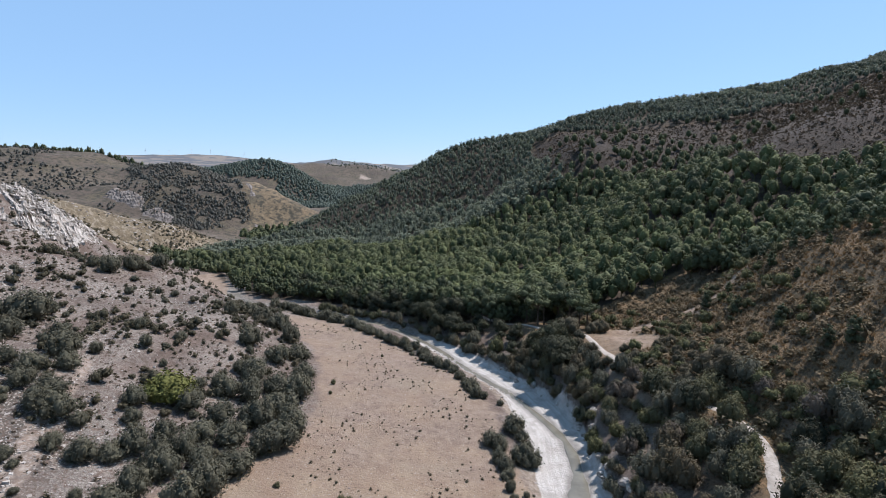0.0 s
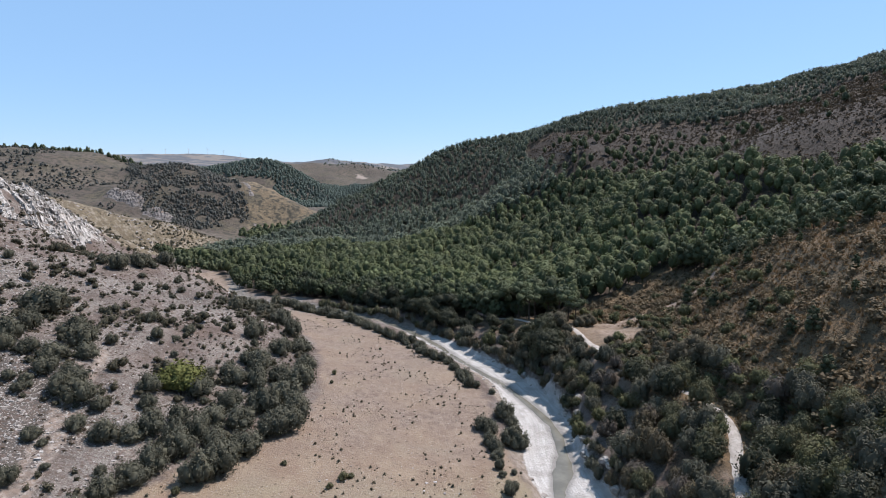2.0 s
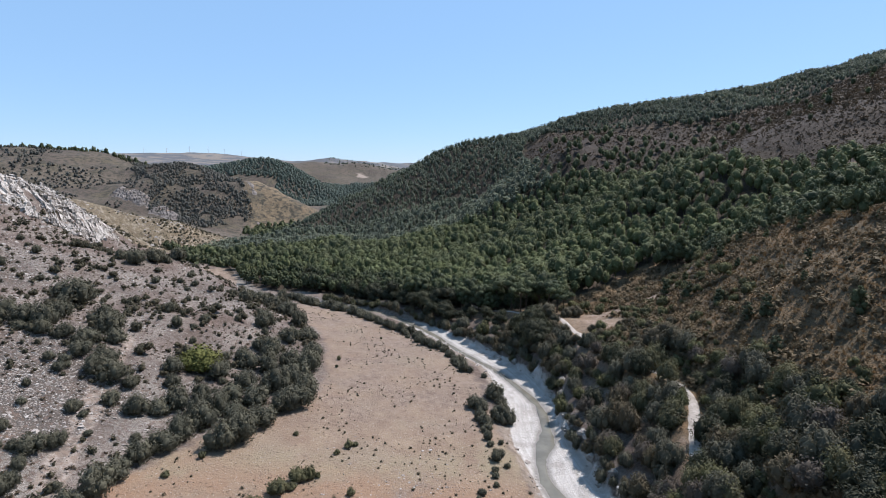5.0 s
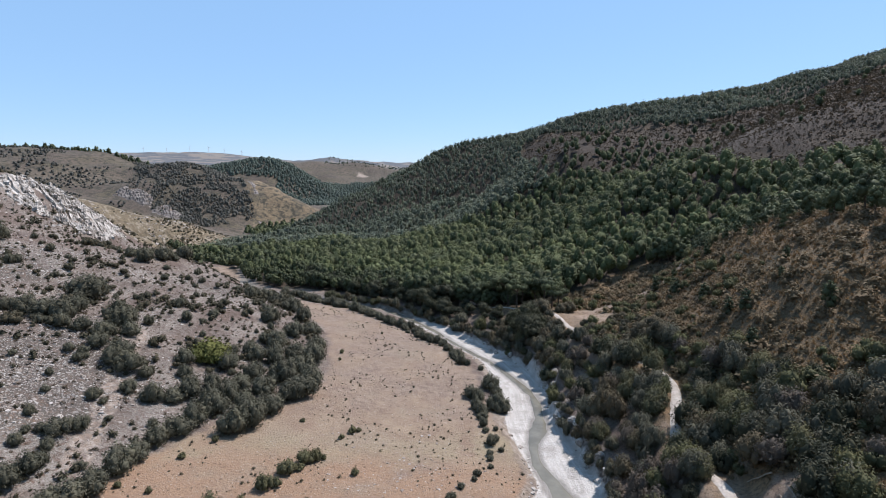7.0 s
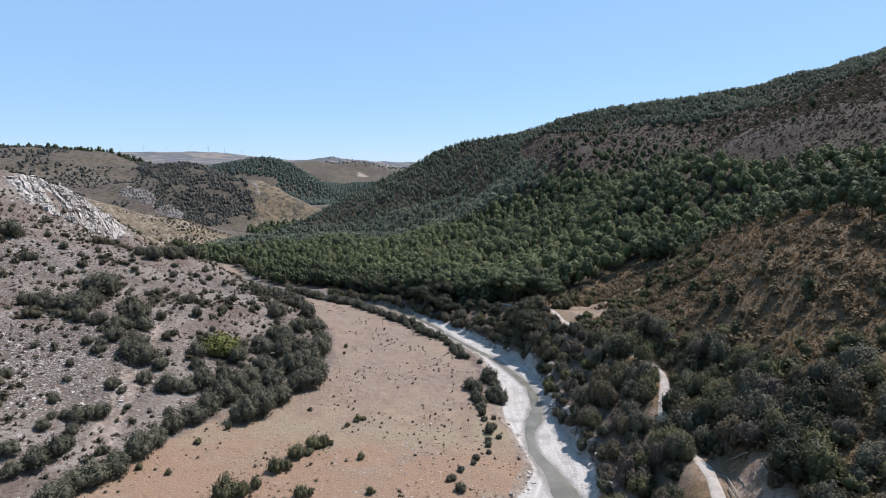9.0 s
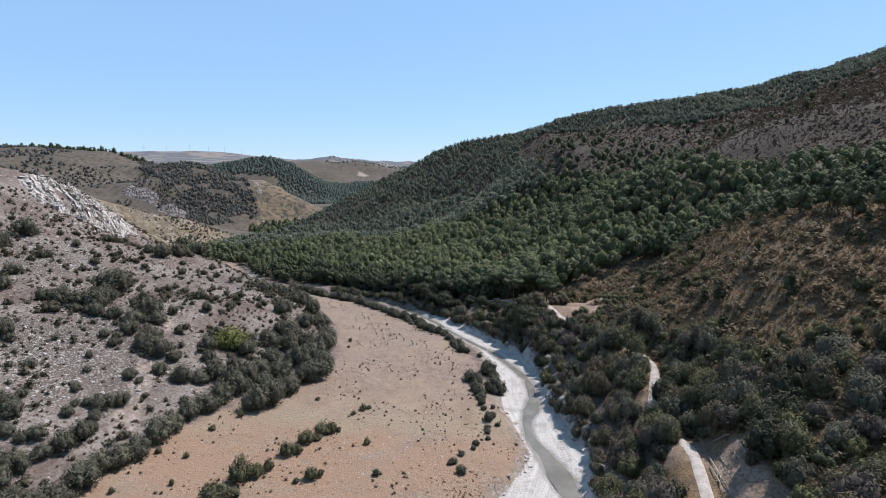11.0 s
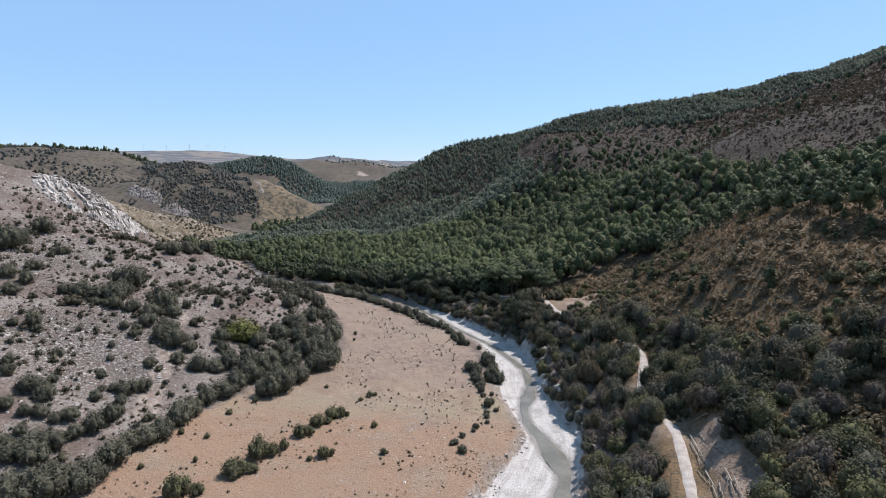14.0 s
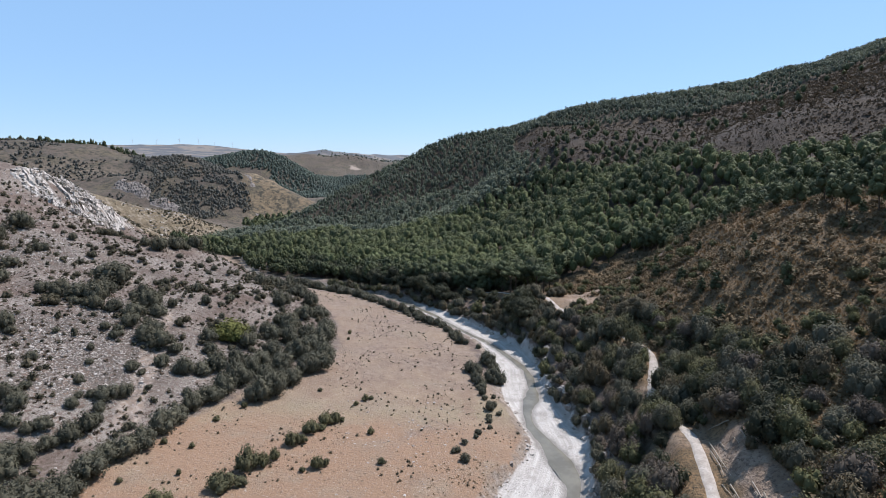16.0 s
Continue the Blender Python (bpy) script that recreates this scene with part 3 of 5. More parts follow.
_x, _y = GX.ravel(), GY.ravel()
_side = side_of(_x, _y)
_d, _k = to_line(_x, _y, river_line)
_t = river_line[np.clip(_k + 1, 0, len(river_line) - 1)] - river_line[np.clip(_k - 1, 0, len(river_line) - 1)]
G_cover = {
    "river": G_river.ravel() - river_half(river_line[_k, 1]),
    "field": G_field.ravel(),
    "water": to_line(_x, _y, water_line)[0] - water_half(water_line[to_line(_x, _y, water_line)[1], 1]),
    "across": np.where(_d < 60, _d * _side, 60),
    "downstream": _k.astype(float),
    "pebbly": np.clip(np.exp(-((_x + 1) / 8) ** 2 - ((_y - 64) / 6) ** 2) + np.exp(-((_x + 4) / 7) ** 2 - ((_y - 57) / 4) ** 2) + 0.3 * ripple(_x, _y, 9, 29), 0, 1),
    # where the bed's colour takes on the painted tree shade
    "upstream": _y - 174.0,
    "bare": inside(_x + 5 * ripple(_x, _y, 16, 25), _y + 5 * ripple(_x, _y, 16, 26), BARE_HILL).astype(float),
    "brown": inside(_x + 3 * ripple(_x, _y, 12, 27), _y + 3 * ripple(_x, _y, 12, 28), BROWN_SLOPE).astype(float),
    # far ground that takes the haze-blue colour
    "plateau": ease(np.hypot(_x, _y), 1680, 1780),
    "quarry": np.exp(-((_x + 205) / 30) ** 2 - ((_y - 1405) / 22) ** 2),
    "golden": ease(-(np.abs(_x + 175) - 45), 0, 8) * ease(_y, 490, 505) * (1 - ease(_y, 660, 700)) * ease(_x + 0.45 * (_y - 500), -186, -180),
    "scree": ease(-_side, 0, 1) * (np.exp(-((_x + 80) / 20) ** 2 - ((_y - 76) / 18) ** 2) + np.exp(-((_x + 119) / 17) ** 2 - ((_y - 124) / 18) ** 2) + 0.7 * np.exp(-((_x + 70) / 18) ** 2 - ((_y - 165) / 22) ** 2)) * 0.9 + ease(-_side, 0, 1) * (0.0 + 0.3 * ripple(_x, _y, 19, 21)) * ease(-_x, 30, 70),
    "straw": ease(_side, 0, 1) * ease(_d, 9, 20) * (1 - ease(np.hypot(_x, _y), 700, 900)),
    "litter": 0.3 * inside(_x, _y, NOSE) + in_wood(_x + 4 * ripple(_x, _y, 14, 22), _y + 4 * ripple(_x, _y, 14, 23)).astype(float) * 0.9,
    "hill": ease(_y - 0.35 * _x, 375, 420) * ease(-_side + 0.5 * ease(_y, 640, 800), 0.2, 1) + ease(_y, 620, 800) + 0.2 * inside(_x, _y, BARE_HILL),
    "trail": np.minimum.reduce([np.abs(to_line(_x, _y, along([(-73, 104), (-70, 96), (-68, 88), (-64.5, 78), (-61.7, 69.5), (-58, 57)], 1.0))[0] - 1.3) - 0.2, to_line(_x, _y, along([(-33, 150), (-30, 130), (-24, 108), (-26, 96)], 1.0))[0] + 0.1, to_line(_x, _y, along([(-123, 287), (-121.5, 277), (-118.5, 266), (-112, 255), (-106, 246), (-99, 240), (-91, 231)], 1.0))[0] - 0.2]),
    "raw": np.maximum.reduce([inside(_x, _y, BARE_CUT).astype(float), np.exp(-((_x - 48) / 8) ** 2 - ((_y - 135) / 14) ** 2), 0.8 * np.exp(-((_x - 64) / 5) ** 2 - ((_y - 141) / 8) ** 2),
                                0.9 * (1 - ease(to_line(_x, _y, RAW_CREST)[0] + 1.2 * ripple(_x, _y, 5, 34), 1.0, 4.0)),
                                0.55 * ease(ripple(_x, _y, 6, 35) + 0.4 * ripple(_x, _y, 2.5, 36), 0.1, 0.45) * ease(60 - _x, 0, 8) * ease(_x, 26, 30) * ease(130 - _y, 0, 15)]) * ease(_d, 8, 12),
    "mouth": inside(_x + 1.5 * ripple(_x, _y, 5, 37), _y, np.array([(-127, 262), (-128, 276), (-124, 288), (-118, 286), (-109, 266), (-97, 242), (-88, 227), (-72, 221), (-58, 214), (-60, 210), (-78, 214), (-98, 234), (-114, 248)], float)).astype(float),
    "upper_field": ease(_y + 4 * ripple(_x, _y, 15, 39), 78, 96),
    "straw_band": np.exp(-((_y - 72 - 0.12 * _x - 3 * ripple(_x, _y, 14, 40)) / 5.5) ** 2) + 0.6 * np.exp(-((_x + 44) / 12) ** 2 - ((_y - 44) / 9) ** 2),
    "orange": 1 - ease(_y + 5 * ripple(_x, _y, 20, 24), 60, 74),
}
for _name, _values in G_cover.items():
    ground.data.attributes.new(_name, "FLOAT", "POINT").data.foreach_set("value", np.clip(_values, -500, 500).astype(np.float32))


def ribbon(name, line, z, half, arch, material):
    """A strip along a line with a rounded top and edges that dip into the ground."""
    t = np.gradient(line, axis=0)
    n = np.stack([t[:, 1], -t[:, 0]], 1) / np.linalg.norm(t, axis=1)[:, None]
    u = np.linspace(-1, 1, 7)
    wob = half * (1 + 0.22 * ripple(line[:, 0], line[:, 1], 7, 31) + 0.14 * ripple(line[:, 0], line[:, 1], 2.2, 32))
    X = line[:, 0, None] + n[:, 0, None] * u * wob[:, None]
    Y = line[:, 1, None] + n[:, 1, None] * u * wob[:, None]
    Z = z[:, None] + arch * (1 - np.abs(u[None, :]) ** 4 * 2.2)
    me = sheet(name, X[:, ::-1], Y[:, ::-1], Z)
    me.materials.append(material)
    return new(name, me)


tagged(ribbon("dirt_track", track_line, track_z, 1.05, 0.12, DUST), "white dusty dirt track along the wooded bank", "track", kind="structure")
_wz = bed_level(water_line[:, 1]) + 0.02
tagged(ribbon("river_water", water_line, _wz, water_half(water_line[:, 1]), 0.06, WATERY), "shallow grey muddy water in the river bed", "water", kind="structure")

# ---------------------------------------------------------------- plants
rng = np.random.default_rng(11)
PATTERNS = []


def joined(name, verts, faces, material, tint=None, smooth=True):
    """A mesh out of arrays of corners and quads (a quad whose last two corners are the same number is a triangle)."""
    me = bpy.data.meshes.new(name)
    faces = np.asarray(faces)
    tri = faces[:, 2] == faces[:, 3]
    count = np.where(tri, 3, 4)
    start = np.concatenate([[0], np.cumsum(count)[:-1]])
    flat = faces.ravel()[np.stack([np.ones_like(tri), np.ones_like(tri), np.ones_like(tri), ~tri], 1).ravel()]
    me.vertices.add(len(verts))
    me.vertices.foreach_set("co", np.asarray(verts, np.float32).ravel())
    me.loops.add(len(flat))
    me.loops.foreach_set("vertex_index", flat.astype(np.int32))
    me.polygons.add(len(faces))
    me.polygons.foreach_set("loop_start", start.astype(np.int32))
    me.polygons.foreach_set("use_smooth", np.full(len(faces), smooth))
    me.update(calc_edges=True)
    if tint is not None:
        me.attributes.new("tint", "FLOAT", "POINT").data.foreach_set("value", np.asarray(tint, np.float32))
    me.materials.append(material)
    return me


def part(name, mesh, parent, label=""):
    ob = new(name, mesh)
    ob.parent = parent
    return tagged(ob, label)


def tufts(centres, out, size, rng, loose=0.36):
    """Leaf clumps: pairs of small crooked three-cornered leaves round the centres, facing roughly outwards."""
    centres, out = np.repeat(centres, 2, 0), np.repeat(out, 2, 0)
    n = len(centres)
    size = np.broadcast_to(size, n) * 0.92
    centres = centres + rng.normal(0, 0.45, (n, 3)) * size[:, None]
    nor = out + rng.normal(0, loose, (n, 3))
    nor /= np.linalg.norm(nor, axis=1)[:, None]
    a = np.cross(nor, rng.normal(0, 1, (n, 3)))
    a /= np.linalg.norm(a, axis=1)[:, None]
    b = np.cross(nor, a)
    s = (np.broadcast_to(size, n) * rng.uniform(0.6, 1.35, n))[:, None]
    k = rng.uniform(0.45, 1.0, (3, n, 1))
    v = np.stack([centres + a * s * 1.1 * k[0] + nor * s * 0.2, centres + (b * 0.8 - a * 0.6) * s * k[1], centres - (b * 0.8 + a * 0.6) * s * k[2] - nor * s * 0.1], 1)
    return v.reshape(-1, 3), np.arange(3 * n).reshape(n, 3)[:, (0, 1, 2, 2)]


def ball(centre, radii, rng, nu=9, nv=6, rough=0.18):
    """A lumpy closed body."""
    th, ph = np.meshgrid(np.linspace(0.12, math.pi - 0.12, nv), np.linspace(0, 2 * math.pi, nu, endpoint=False), indexing="ij")
    r = 1 + rng.normal(0, rough, th.shape)
    v = np.stack([np.sin(th) * np.cos(ph) * r, np.sin(th) * np.sin(ph) * r, np.cos(th) * r], -1) * radii + centre
    i = np.arange(nv * nu).reshape(nv, nu)
    f = np.stack([i[:-1], i[1:], np.roll(i, -1, 1)[1:], np.roll(i, -1, 1)[:-1]], -1).reshape(-1, 4)
    v, top = v.reshape(-1, 3), i[0]
    caps = [(row[0], row[j], row[j + 1], row[j + 1]) if flip else (row[0], row[j + 1], row[j], row[j]) for row, flip in ((i[0], True), (i[-1], False)) for j in range(1, nu - 1)]
    return v, np.vstack([f, caps])


def gather(pieces):
    v, f, base = [], [], 0
    for pv, pf in pieces:
        v.append(pv), f.append(np.asarray(pf) + base)
        base += len(pv)
    return np.vstack(v), np.vstack(f)


def limb(a, b, ra, rb, sides=6):
    """A tapered, slightly bent branch from a to b."""
    a, b = np.array(a, float), np.array(b, float)
    d = (b - a) / np.linalg.norm(b - a)
    u = np.cross(d, (0.3, 0.9, 0.2))
    u /= np.linalg.norm(u)
    w = np.cross(d, u)
    ang = np.linspace(0, 2 * math.pi, sides, endpoint=False)
    ring = np.cos(ang)[:, None] * u + np.sin(ang)[:, None] * w
    mid = (a + b) / 2 + u * np.linalg.norm(b - a) * 0.05
    v = np.vstack([a + ring * ra, mid + ring * (ra + rb) / 2, b + ring * rb])
    i = np.arange(3 * sides).reshape(3, sides)
    f = np.stack([i[:-1], np.roll(i, -1, 1)[:-1], np.roll(i, -1, 1)[1:], i[1:]], -1).reshape(-1, 4)
    return v, f


def lobed_crown(lobes, leaves, size, rng, core=0.78, low=-0.55):
    """A crown of leaf clumps over several lobes (centre, radii), with a lumpy inner body."""
    pieces = [ball(c, r * core, rng, 6, 4, 0.15) for c, r in lobes]
    share = np.array([np.prod(r) ** 0.67 for _, r in lobes])
    for (c, r), n in zip(lobes, (leaves * share / share.sum()).astype(int)):
        d = rng.normal(0, 1, (n * 2, 3))
        d /= np.linalg.norm(d, axis=1)[:, None]
        d = d[d[:, 2] > low][:n]
        p = c + d * r * rng.uniform(0.72, 1.12, (len(d), 1))
        pieces.append(tufts(p, d, size, rng))
    return gather(pieces)


def shrub(name, material, seed, lobes=9, leaves=1050, tall=0.72, label="", category="shrub", size=0.041, low=-0.9):
    """A broad shrub one metre across, leafy down to the ground; scaled where it is planted."""
    r = np.random.default_rng(seed)
    made = []
    for k in range(lobes):
        ang, dist = k * 2.4 + r.uniform(-0.4, 0.4), (0.0 if k == 0 else r.uniform(0.17, 0.31))
        rad = r.uniform(0.17, 0.25) * (1.3 if k == 0 else 1)
        h = tall * (0.52 if k == 0 else r.uniform(0.28, 0.5))
        if tall > 0.9:   # a tree: round clumps at all heights
            h = tall * (0.7 if k == 0 else 0.22 + 0.52 * ((k * 0.618) % 1))
            made.append((np.array([math.cos(ang) * dist, math.sin(ang) * dist, h]), np.array([rad, rad, rad * 0.9])))
        else:
            made.append((np.array([math.cos(ang) * dist, math.sin(ang) * dist, h]), np.array([rad, rad, max(rad, min(h * 0.98, tall * 0.5))])))
    base = new(name)
    part("crown", joined("crown", *lobed_crown(made, leaves, size, r, 0.68, low), material), base)
    stems = [limb((r.uniform(-0.05, 0.05), r.uniform(-0.05, 0.05), -0.08), c * (1, 1, 0.9), 0.03, 0.012) for c, _ in made[:4]]
    part("trunk", joined("trunk", *gather(stems), BARK), base, "short grey-brown stems")
    PATTERNS.append(base)
    return tagged(base, label, category)


def pine(name, seed, label, leaves=520, round_top=False, foot=0.34):
    """An Aleppo pine one metre tall: a leaning trunk, limbs and an uneven crown of needle clumps."""
    r = np.random.default_rng(seed)
    lobes, limbs = [], [limb((0, 0, -0.06), (r.uniform(-0.03, 0.03), r.uniform(-0.03, 0.03), 0.8), 0.022, 0.008)]
    for k in range(11):
        z = foot + (0.89 - foot) / 10 * k + r.uniform(-0.03, 0.03)
        wide = (0.27 * (1 - max(0, (z - 0.5) / 0.62) ** 1.5)) if not round_top else 0.30 * math.sqrt(max(0.1, 1 - ((z - 0.62) / 0.42) ** 2))
        ang = k * 2.4 + r.uniform(-0.5, 0.5)
        c = np.array([math.cos(ang) * wide * 0.55, math.sin(ang) * wide * 0.55, z])
        rad = wide * r.uniform(0.5, 0.72)
        lobes.append((c, np.array([rad, rad, rad * r.uniform(0.85, 1.1)])))
        limbs.append(limb((0, 0, z - 0.12), c, 0.009, 0.003, 5))
    base = new(name)
    part("crown", joined("crown", *lobed_crown(lobes, leaves, 0.034, r, core=0.72, low=-0.8), PINE_LEAF), base)
    part("trunk", joined("trunk", *gather(limbs), BARK), base, "slender grey-brown trunk with limbs")
    PATTERNS.append(base)
    return tagged(base, label, "pine tree")


def umbrella_pine(name, seed, label):
    """A tall pine with a bare trunk and a flat, spreading crown, one metre tall."""
    r = np.random.default_rng(seed)
    lobes, limbs = [], [limb((0, 0, -0.06), (r.uniform(-0.04, 0.04), r.uniform(-0.04, 0.04), 0.66), 0.028, 0.016)]
    for k in range(10):
        ang, dist = k * 2.4 + r.uniform(-0.3, 0.3), (0.0 if k == 0 else r.uniform(0.14, 0.3))
        c = np.array([math.cos(ang) * dist, math.sin(ang) * dist, 0.86 - 0.45 * dist + r.uniform(-0.05, 0.03)])
        rad = r.uniform(0.12, 0.17)
        lobes.append((c, np.array([rad, rad, rad * 0.75])))
        limbs.append(limb((0, 0, 0.52 + 0.012 * k), c, 0.012, 0.004, 5))
    base = new(name)
    part("crown", joined("crown", *lobed_crown(lobes, 620, 0.034, r, core=0.74, low=-0.8), PINE_LEAF), base)
    part("trunk", joined("trunk", *gather(limbs), BARK), base, "bare grey-brown trunk with spreading limbs")
    PATTERNS.append(base)
    return tagged(base, label, "pine tree")


def plant(template, spots, group="", spread=0.18, first=False):
    """Copies of templates on the ground at (x, y, size); size is the width of a shrub or the height of a tree."""
    spots = np.asarray(spots, float)
    z = land(spots[:, 0], spots[:, 1])[0]
    kind = rng.integers(0, len(template), len(spots))
    for i, ((x, y, s), h) in enumerate(zip(spots, z)):
        ob = template[kind[i]]
        tall = s * rng.uniform(1 - spread, 1 + spread)
        m = Matrix.LocRotScale((x, y, h - 0.02 * s), Euler((0, 0, rng.uniform(0, 6.28))), (s, s * rng.uniform(0.85, 1.15), tall))
        made = copy_thing(ob, m)
        if group:
            made["group"] = group


def scattered(x0, x1, y0, y1, step, keep, jitter=0.48):
    """Places on a loosened grid that pass a test."""
    gx, gy = np.meshgrid(np.arange(x0, x1, step), np.arange(y0, y1, step))
    x = gx.ravel() + rng.uniform(-jitter, jitter, gx.size) * step
    y = gy.ravel() + rng.uniform(-jitter, jitter, gx.size) * step
    ok = keep(x, y)
    return x[ok], y[ok]


def stuff(name, label, category, x, y, size, tall, shape, material, tint, sink=0.0, turn=None):
    """Many small plants or stones in one mesh. shape(k) gives the corners and quads of one, a metre across."""
    z = land(x, y)[0]
    kinds = [shape(k) for k in range(6)]
    turn = rng.uniform(0, 6.28, len(x)) if turn is None else turn
    verts, faces, tints, base = [], [], [], 0
    for k in range(6):
        v, f = kinds[k]
        pick = np.arange(k, len(x), 6)
        c, s = np.cos(turn[pick])[:, None], np.sin(turn[pick])[:, None]
        w, h = size[pick][:, None], tall[pick][:, None]
        vx = (v[None, :, 0] * c - v[None, :, 1] * s) * w + x[pick][:, None]
        vy = (v[None, :, 0] * s + v[None, :, 1] * c) * w + y[pick][:, None]
        vz = v[None, :, 2] * h + (z[pick] - sink * size[pick])[:, None]
        verts.append(np.stack([vx, vy, vz], -1).reshape(-1, 3))
        faces.append((f[None] + (np.arange(len(pick)) * len(v))[:, None, None]).reshape(-1, 4) + base)
        tints.append(np.repeat(tint[pick], len(v)))
        base += len(pick) * len(v)
    me = joined(name, np.vstack(verts), np.vstack(faces), material, np.concatenate(tints), material not in (STONE, LIMESTONE))
    return tagged(new(name, me), label, category, kind="stuff")


def far_pine(k, n=66, sides=7):
    """A pine for the mass of the wood, one metre tall; its width is given where it is planted."""
    r = np.random.default_rng(100 + k)
    slim = 0.5
    z = 0.3 + 0.69 * r.uniform(0, 1, n) ** 0.8
    high = 0.48 + 0.03 * (k % 3)
    wide = 0.27 * np.sqrt(np.clip(1 - (np.abs(z - high) / np.where(z > high, 1.01 - high, high - 0.26)) ** (1.8 + 0.4 * (k % 2)), 0.04, 1))
    ang = r.uniform(0, 6.28, n)
    lump = (0.9 + 0.2 * np.sin(3 * ang + 9 * z + k)) * r.uniform(0.85, 1.1, n)
    p = np.stack([np.cos(ang) * wide * lump, np.sin(ang) * wide * lump, z], 1)
    d = p - (0, 0, high - 0.1)
    d /= np.linalg.norm(d, axis=1)[:, None]
    v, f = gather([tufts(p, d, 0.56 / math.sqrt(n), r, 0.28), ball(np.array([0, 0, high + 0.06]), np.array([0.215, 0.215, 0.36]), r, sides, sides - 2, 0.12)])
    v[:, :2] /= slim
    return gather([(v, f), limb((0, 0, -0.1), (0, 0, 0.5), 0.04, 0.02, 3)])


def full_bush(k):
    """A larger bush for dense thickets."""
    r = np.random.default_rng(250 + k)
    lobes = [(np.array([math.cos(a) * 0.24, math.sin(a) * 0.24, r.uniform(0.25, 0.5)]), np.array([0.27, 0.27, 0.36])) for a in (0.3, 2.3, 4.4)]
    lobes.append((np.array([0, 0, 0.55]), np.array([0.28, 0.28, 0.36])))
    return lobed_crown(lobes, 520, 0.044, r, 0.82, -0.6)


def low_bush(k):
    r = np.random.default_rng(200 + k)
    n = 34
    d = r.normal(0, 1, (n, 3))
    d[:, 2] = np.abs(d[:, 2])
    d /= np.linalg.norm(d, axis=1)[:, None]
    return gather([tufts(d * (0.42, 0.42, 0.7) * r.uniform(0.55, 1.12, (n, 1)), d, 0.15, r), ball(np.array([0, 0, 0.16]), np.array([0.26, 0.26, 0.34]), r, 5, 3)])


def rough_bush(k):
    """A middling bush of three lobes."""
    r = np.random.default_rng(270 + k)
    lobes = [(np.array([math.cos(a) * 0.22, math.sin(a) * 0.22, r.uniform(0.25, 0.5)]), np.array([0.28, 0.28, 0.34])) for a in (0.3, 2.3, 4.4)]
    return lobed_crown(lobes, 170, 0.075, r, 0.8, -0.6)


def mat_bush(k):
    r = np.random.default_rng(280 + k)
    d = r.normal(0, 1, (20, 3))
    d[:, 2] = np.abs(d[:, 2])
    d /= np.linalg.norm(d, axis=1)[:, None]
    return gather([tufts(d * (0.42, 0.42, 0.7) * r.uniform(0.5, 1.1, (20, 1)), d, 0.19, r), ball(np.array([0, 0, 0.16]), np.array([0.28, 0.28, 0.36]), r, 5, 3)])


def herb(k):
    """A small tangled bush for far slopes."""
    r = np.random.default_rng(230 + k)
    d = r.normal(0, 1, (9, 3))
    d[:, 2] = np.abs(d[:, 2])
    d /= np.linalg.norm(d, axis=1)[:, None]
    return tufts(d * (0.3, 0.3, 0.5) * r.uniform(0.5, 1.1, (9, 1)), d, 0.3, r)


def grass_tuft(k):
    r = np.random.default_rng(300 + k)
    n = 14
    ang = r.uniform(0, 6.28, n)
    root = np.stack([np.cos(ang), np.sin(ang), np.zeros(n)], 1) * r.uniform(0, 0.25, (n, 1))
    tip = root * 2.2 + np.stack([r.normal(0, 0.16, n), r.normal(0, 0.16, n), r.uniform(0.5, 1.0, n)], 1)
    side = np.stack([-np.sin(ang), np.cos(ang), np.zeros(n)], 1) * 0.07
    v = np.stack([root - side, root + side, tip], 1).reshape(-1, 3)
    i = np.arange(n) * 3
    return v, np.stack([i, i + 1, i + 2, i + 2], 1)


def stone_lump(k):
    r = np.random.default_rng(400 + k)
    v = np.array([(x, y, z) for z in (-0.2, 0.35) for x, y in ((-0.5, -0.4), (0.5, -0.4), (0.5, 0.4), (-0.5, 0.4))]) * (1, 1, 1) + r.normal(0, 0.1, (8, 3))
    v[4:, :2] *= 0.72
    return v, np.array([(0, 1, 5, 4), (1, 2, 6, 5), (2, 3, 7, 6), (3, 0, 4, 7), (4, 5, 6, 7), (3, 2, 1, 0)])


def slab(k):
    """A broken limestone slab, bedded and tilted."""
    r = np.random.default_rng(700 + k)
    x, y, z = np.meshgrid([-0.5, 0.0, 0.5], [-0.26, 0.26], [-0.3, 0.3], indexing="ij")
    v = np.stack([x, y, z], -1).reshape(-1, 3) + r.normal(0, 0.06, (12, 3))
    i = np.arange(12).reshape(3, 2, 2)
    f = []
    for a, b in ((0, 1), (1, 2)):
        f += [(i[a, 0, 0], i[b, 0, 0], i[b, 0, 1], i[a, 0, 1]), (i[a, 1, 0], i[a, 1, 1], i[b, 1, 1], i[b, 1, 0]),
              (i[a, 0, 1], i[b, 0, 1], i[b, 1, 1], i[a, 1, 1]), (i[a, 0, 0], i[a, 1, 0], i[b, 1, 0], i[b, 0, 0])]
    f += [(i[0, 0, 0], i[0, 0, 1], i[0, 1, 1], i[0, 1, 0]), (i[2, 0, 0], i[2, 1, 0], i[2, 1, 1], i[2, 0, 1])]
    v[:, 2] -= 0.42 * v[:, 0]
    return v, np.array(f)

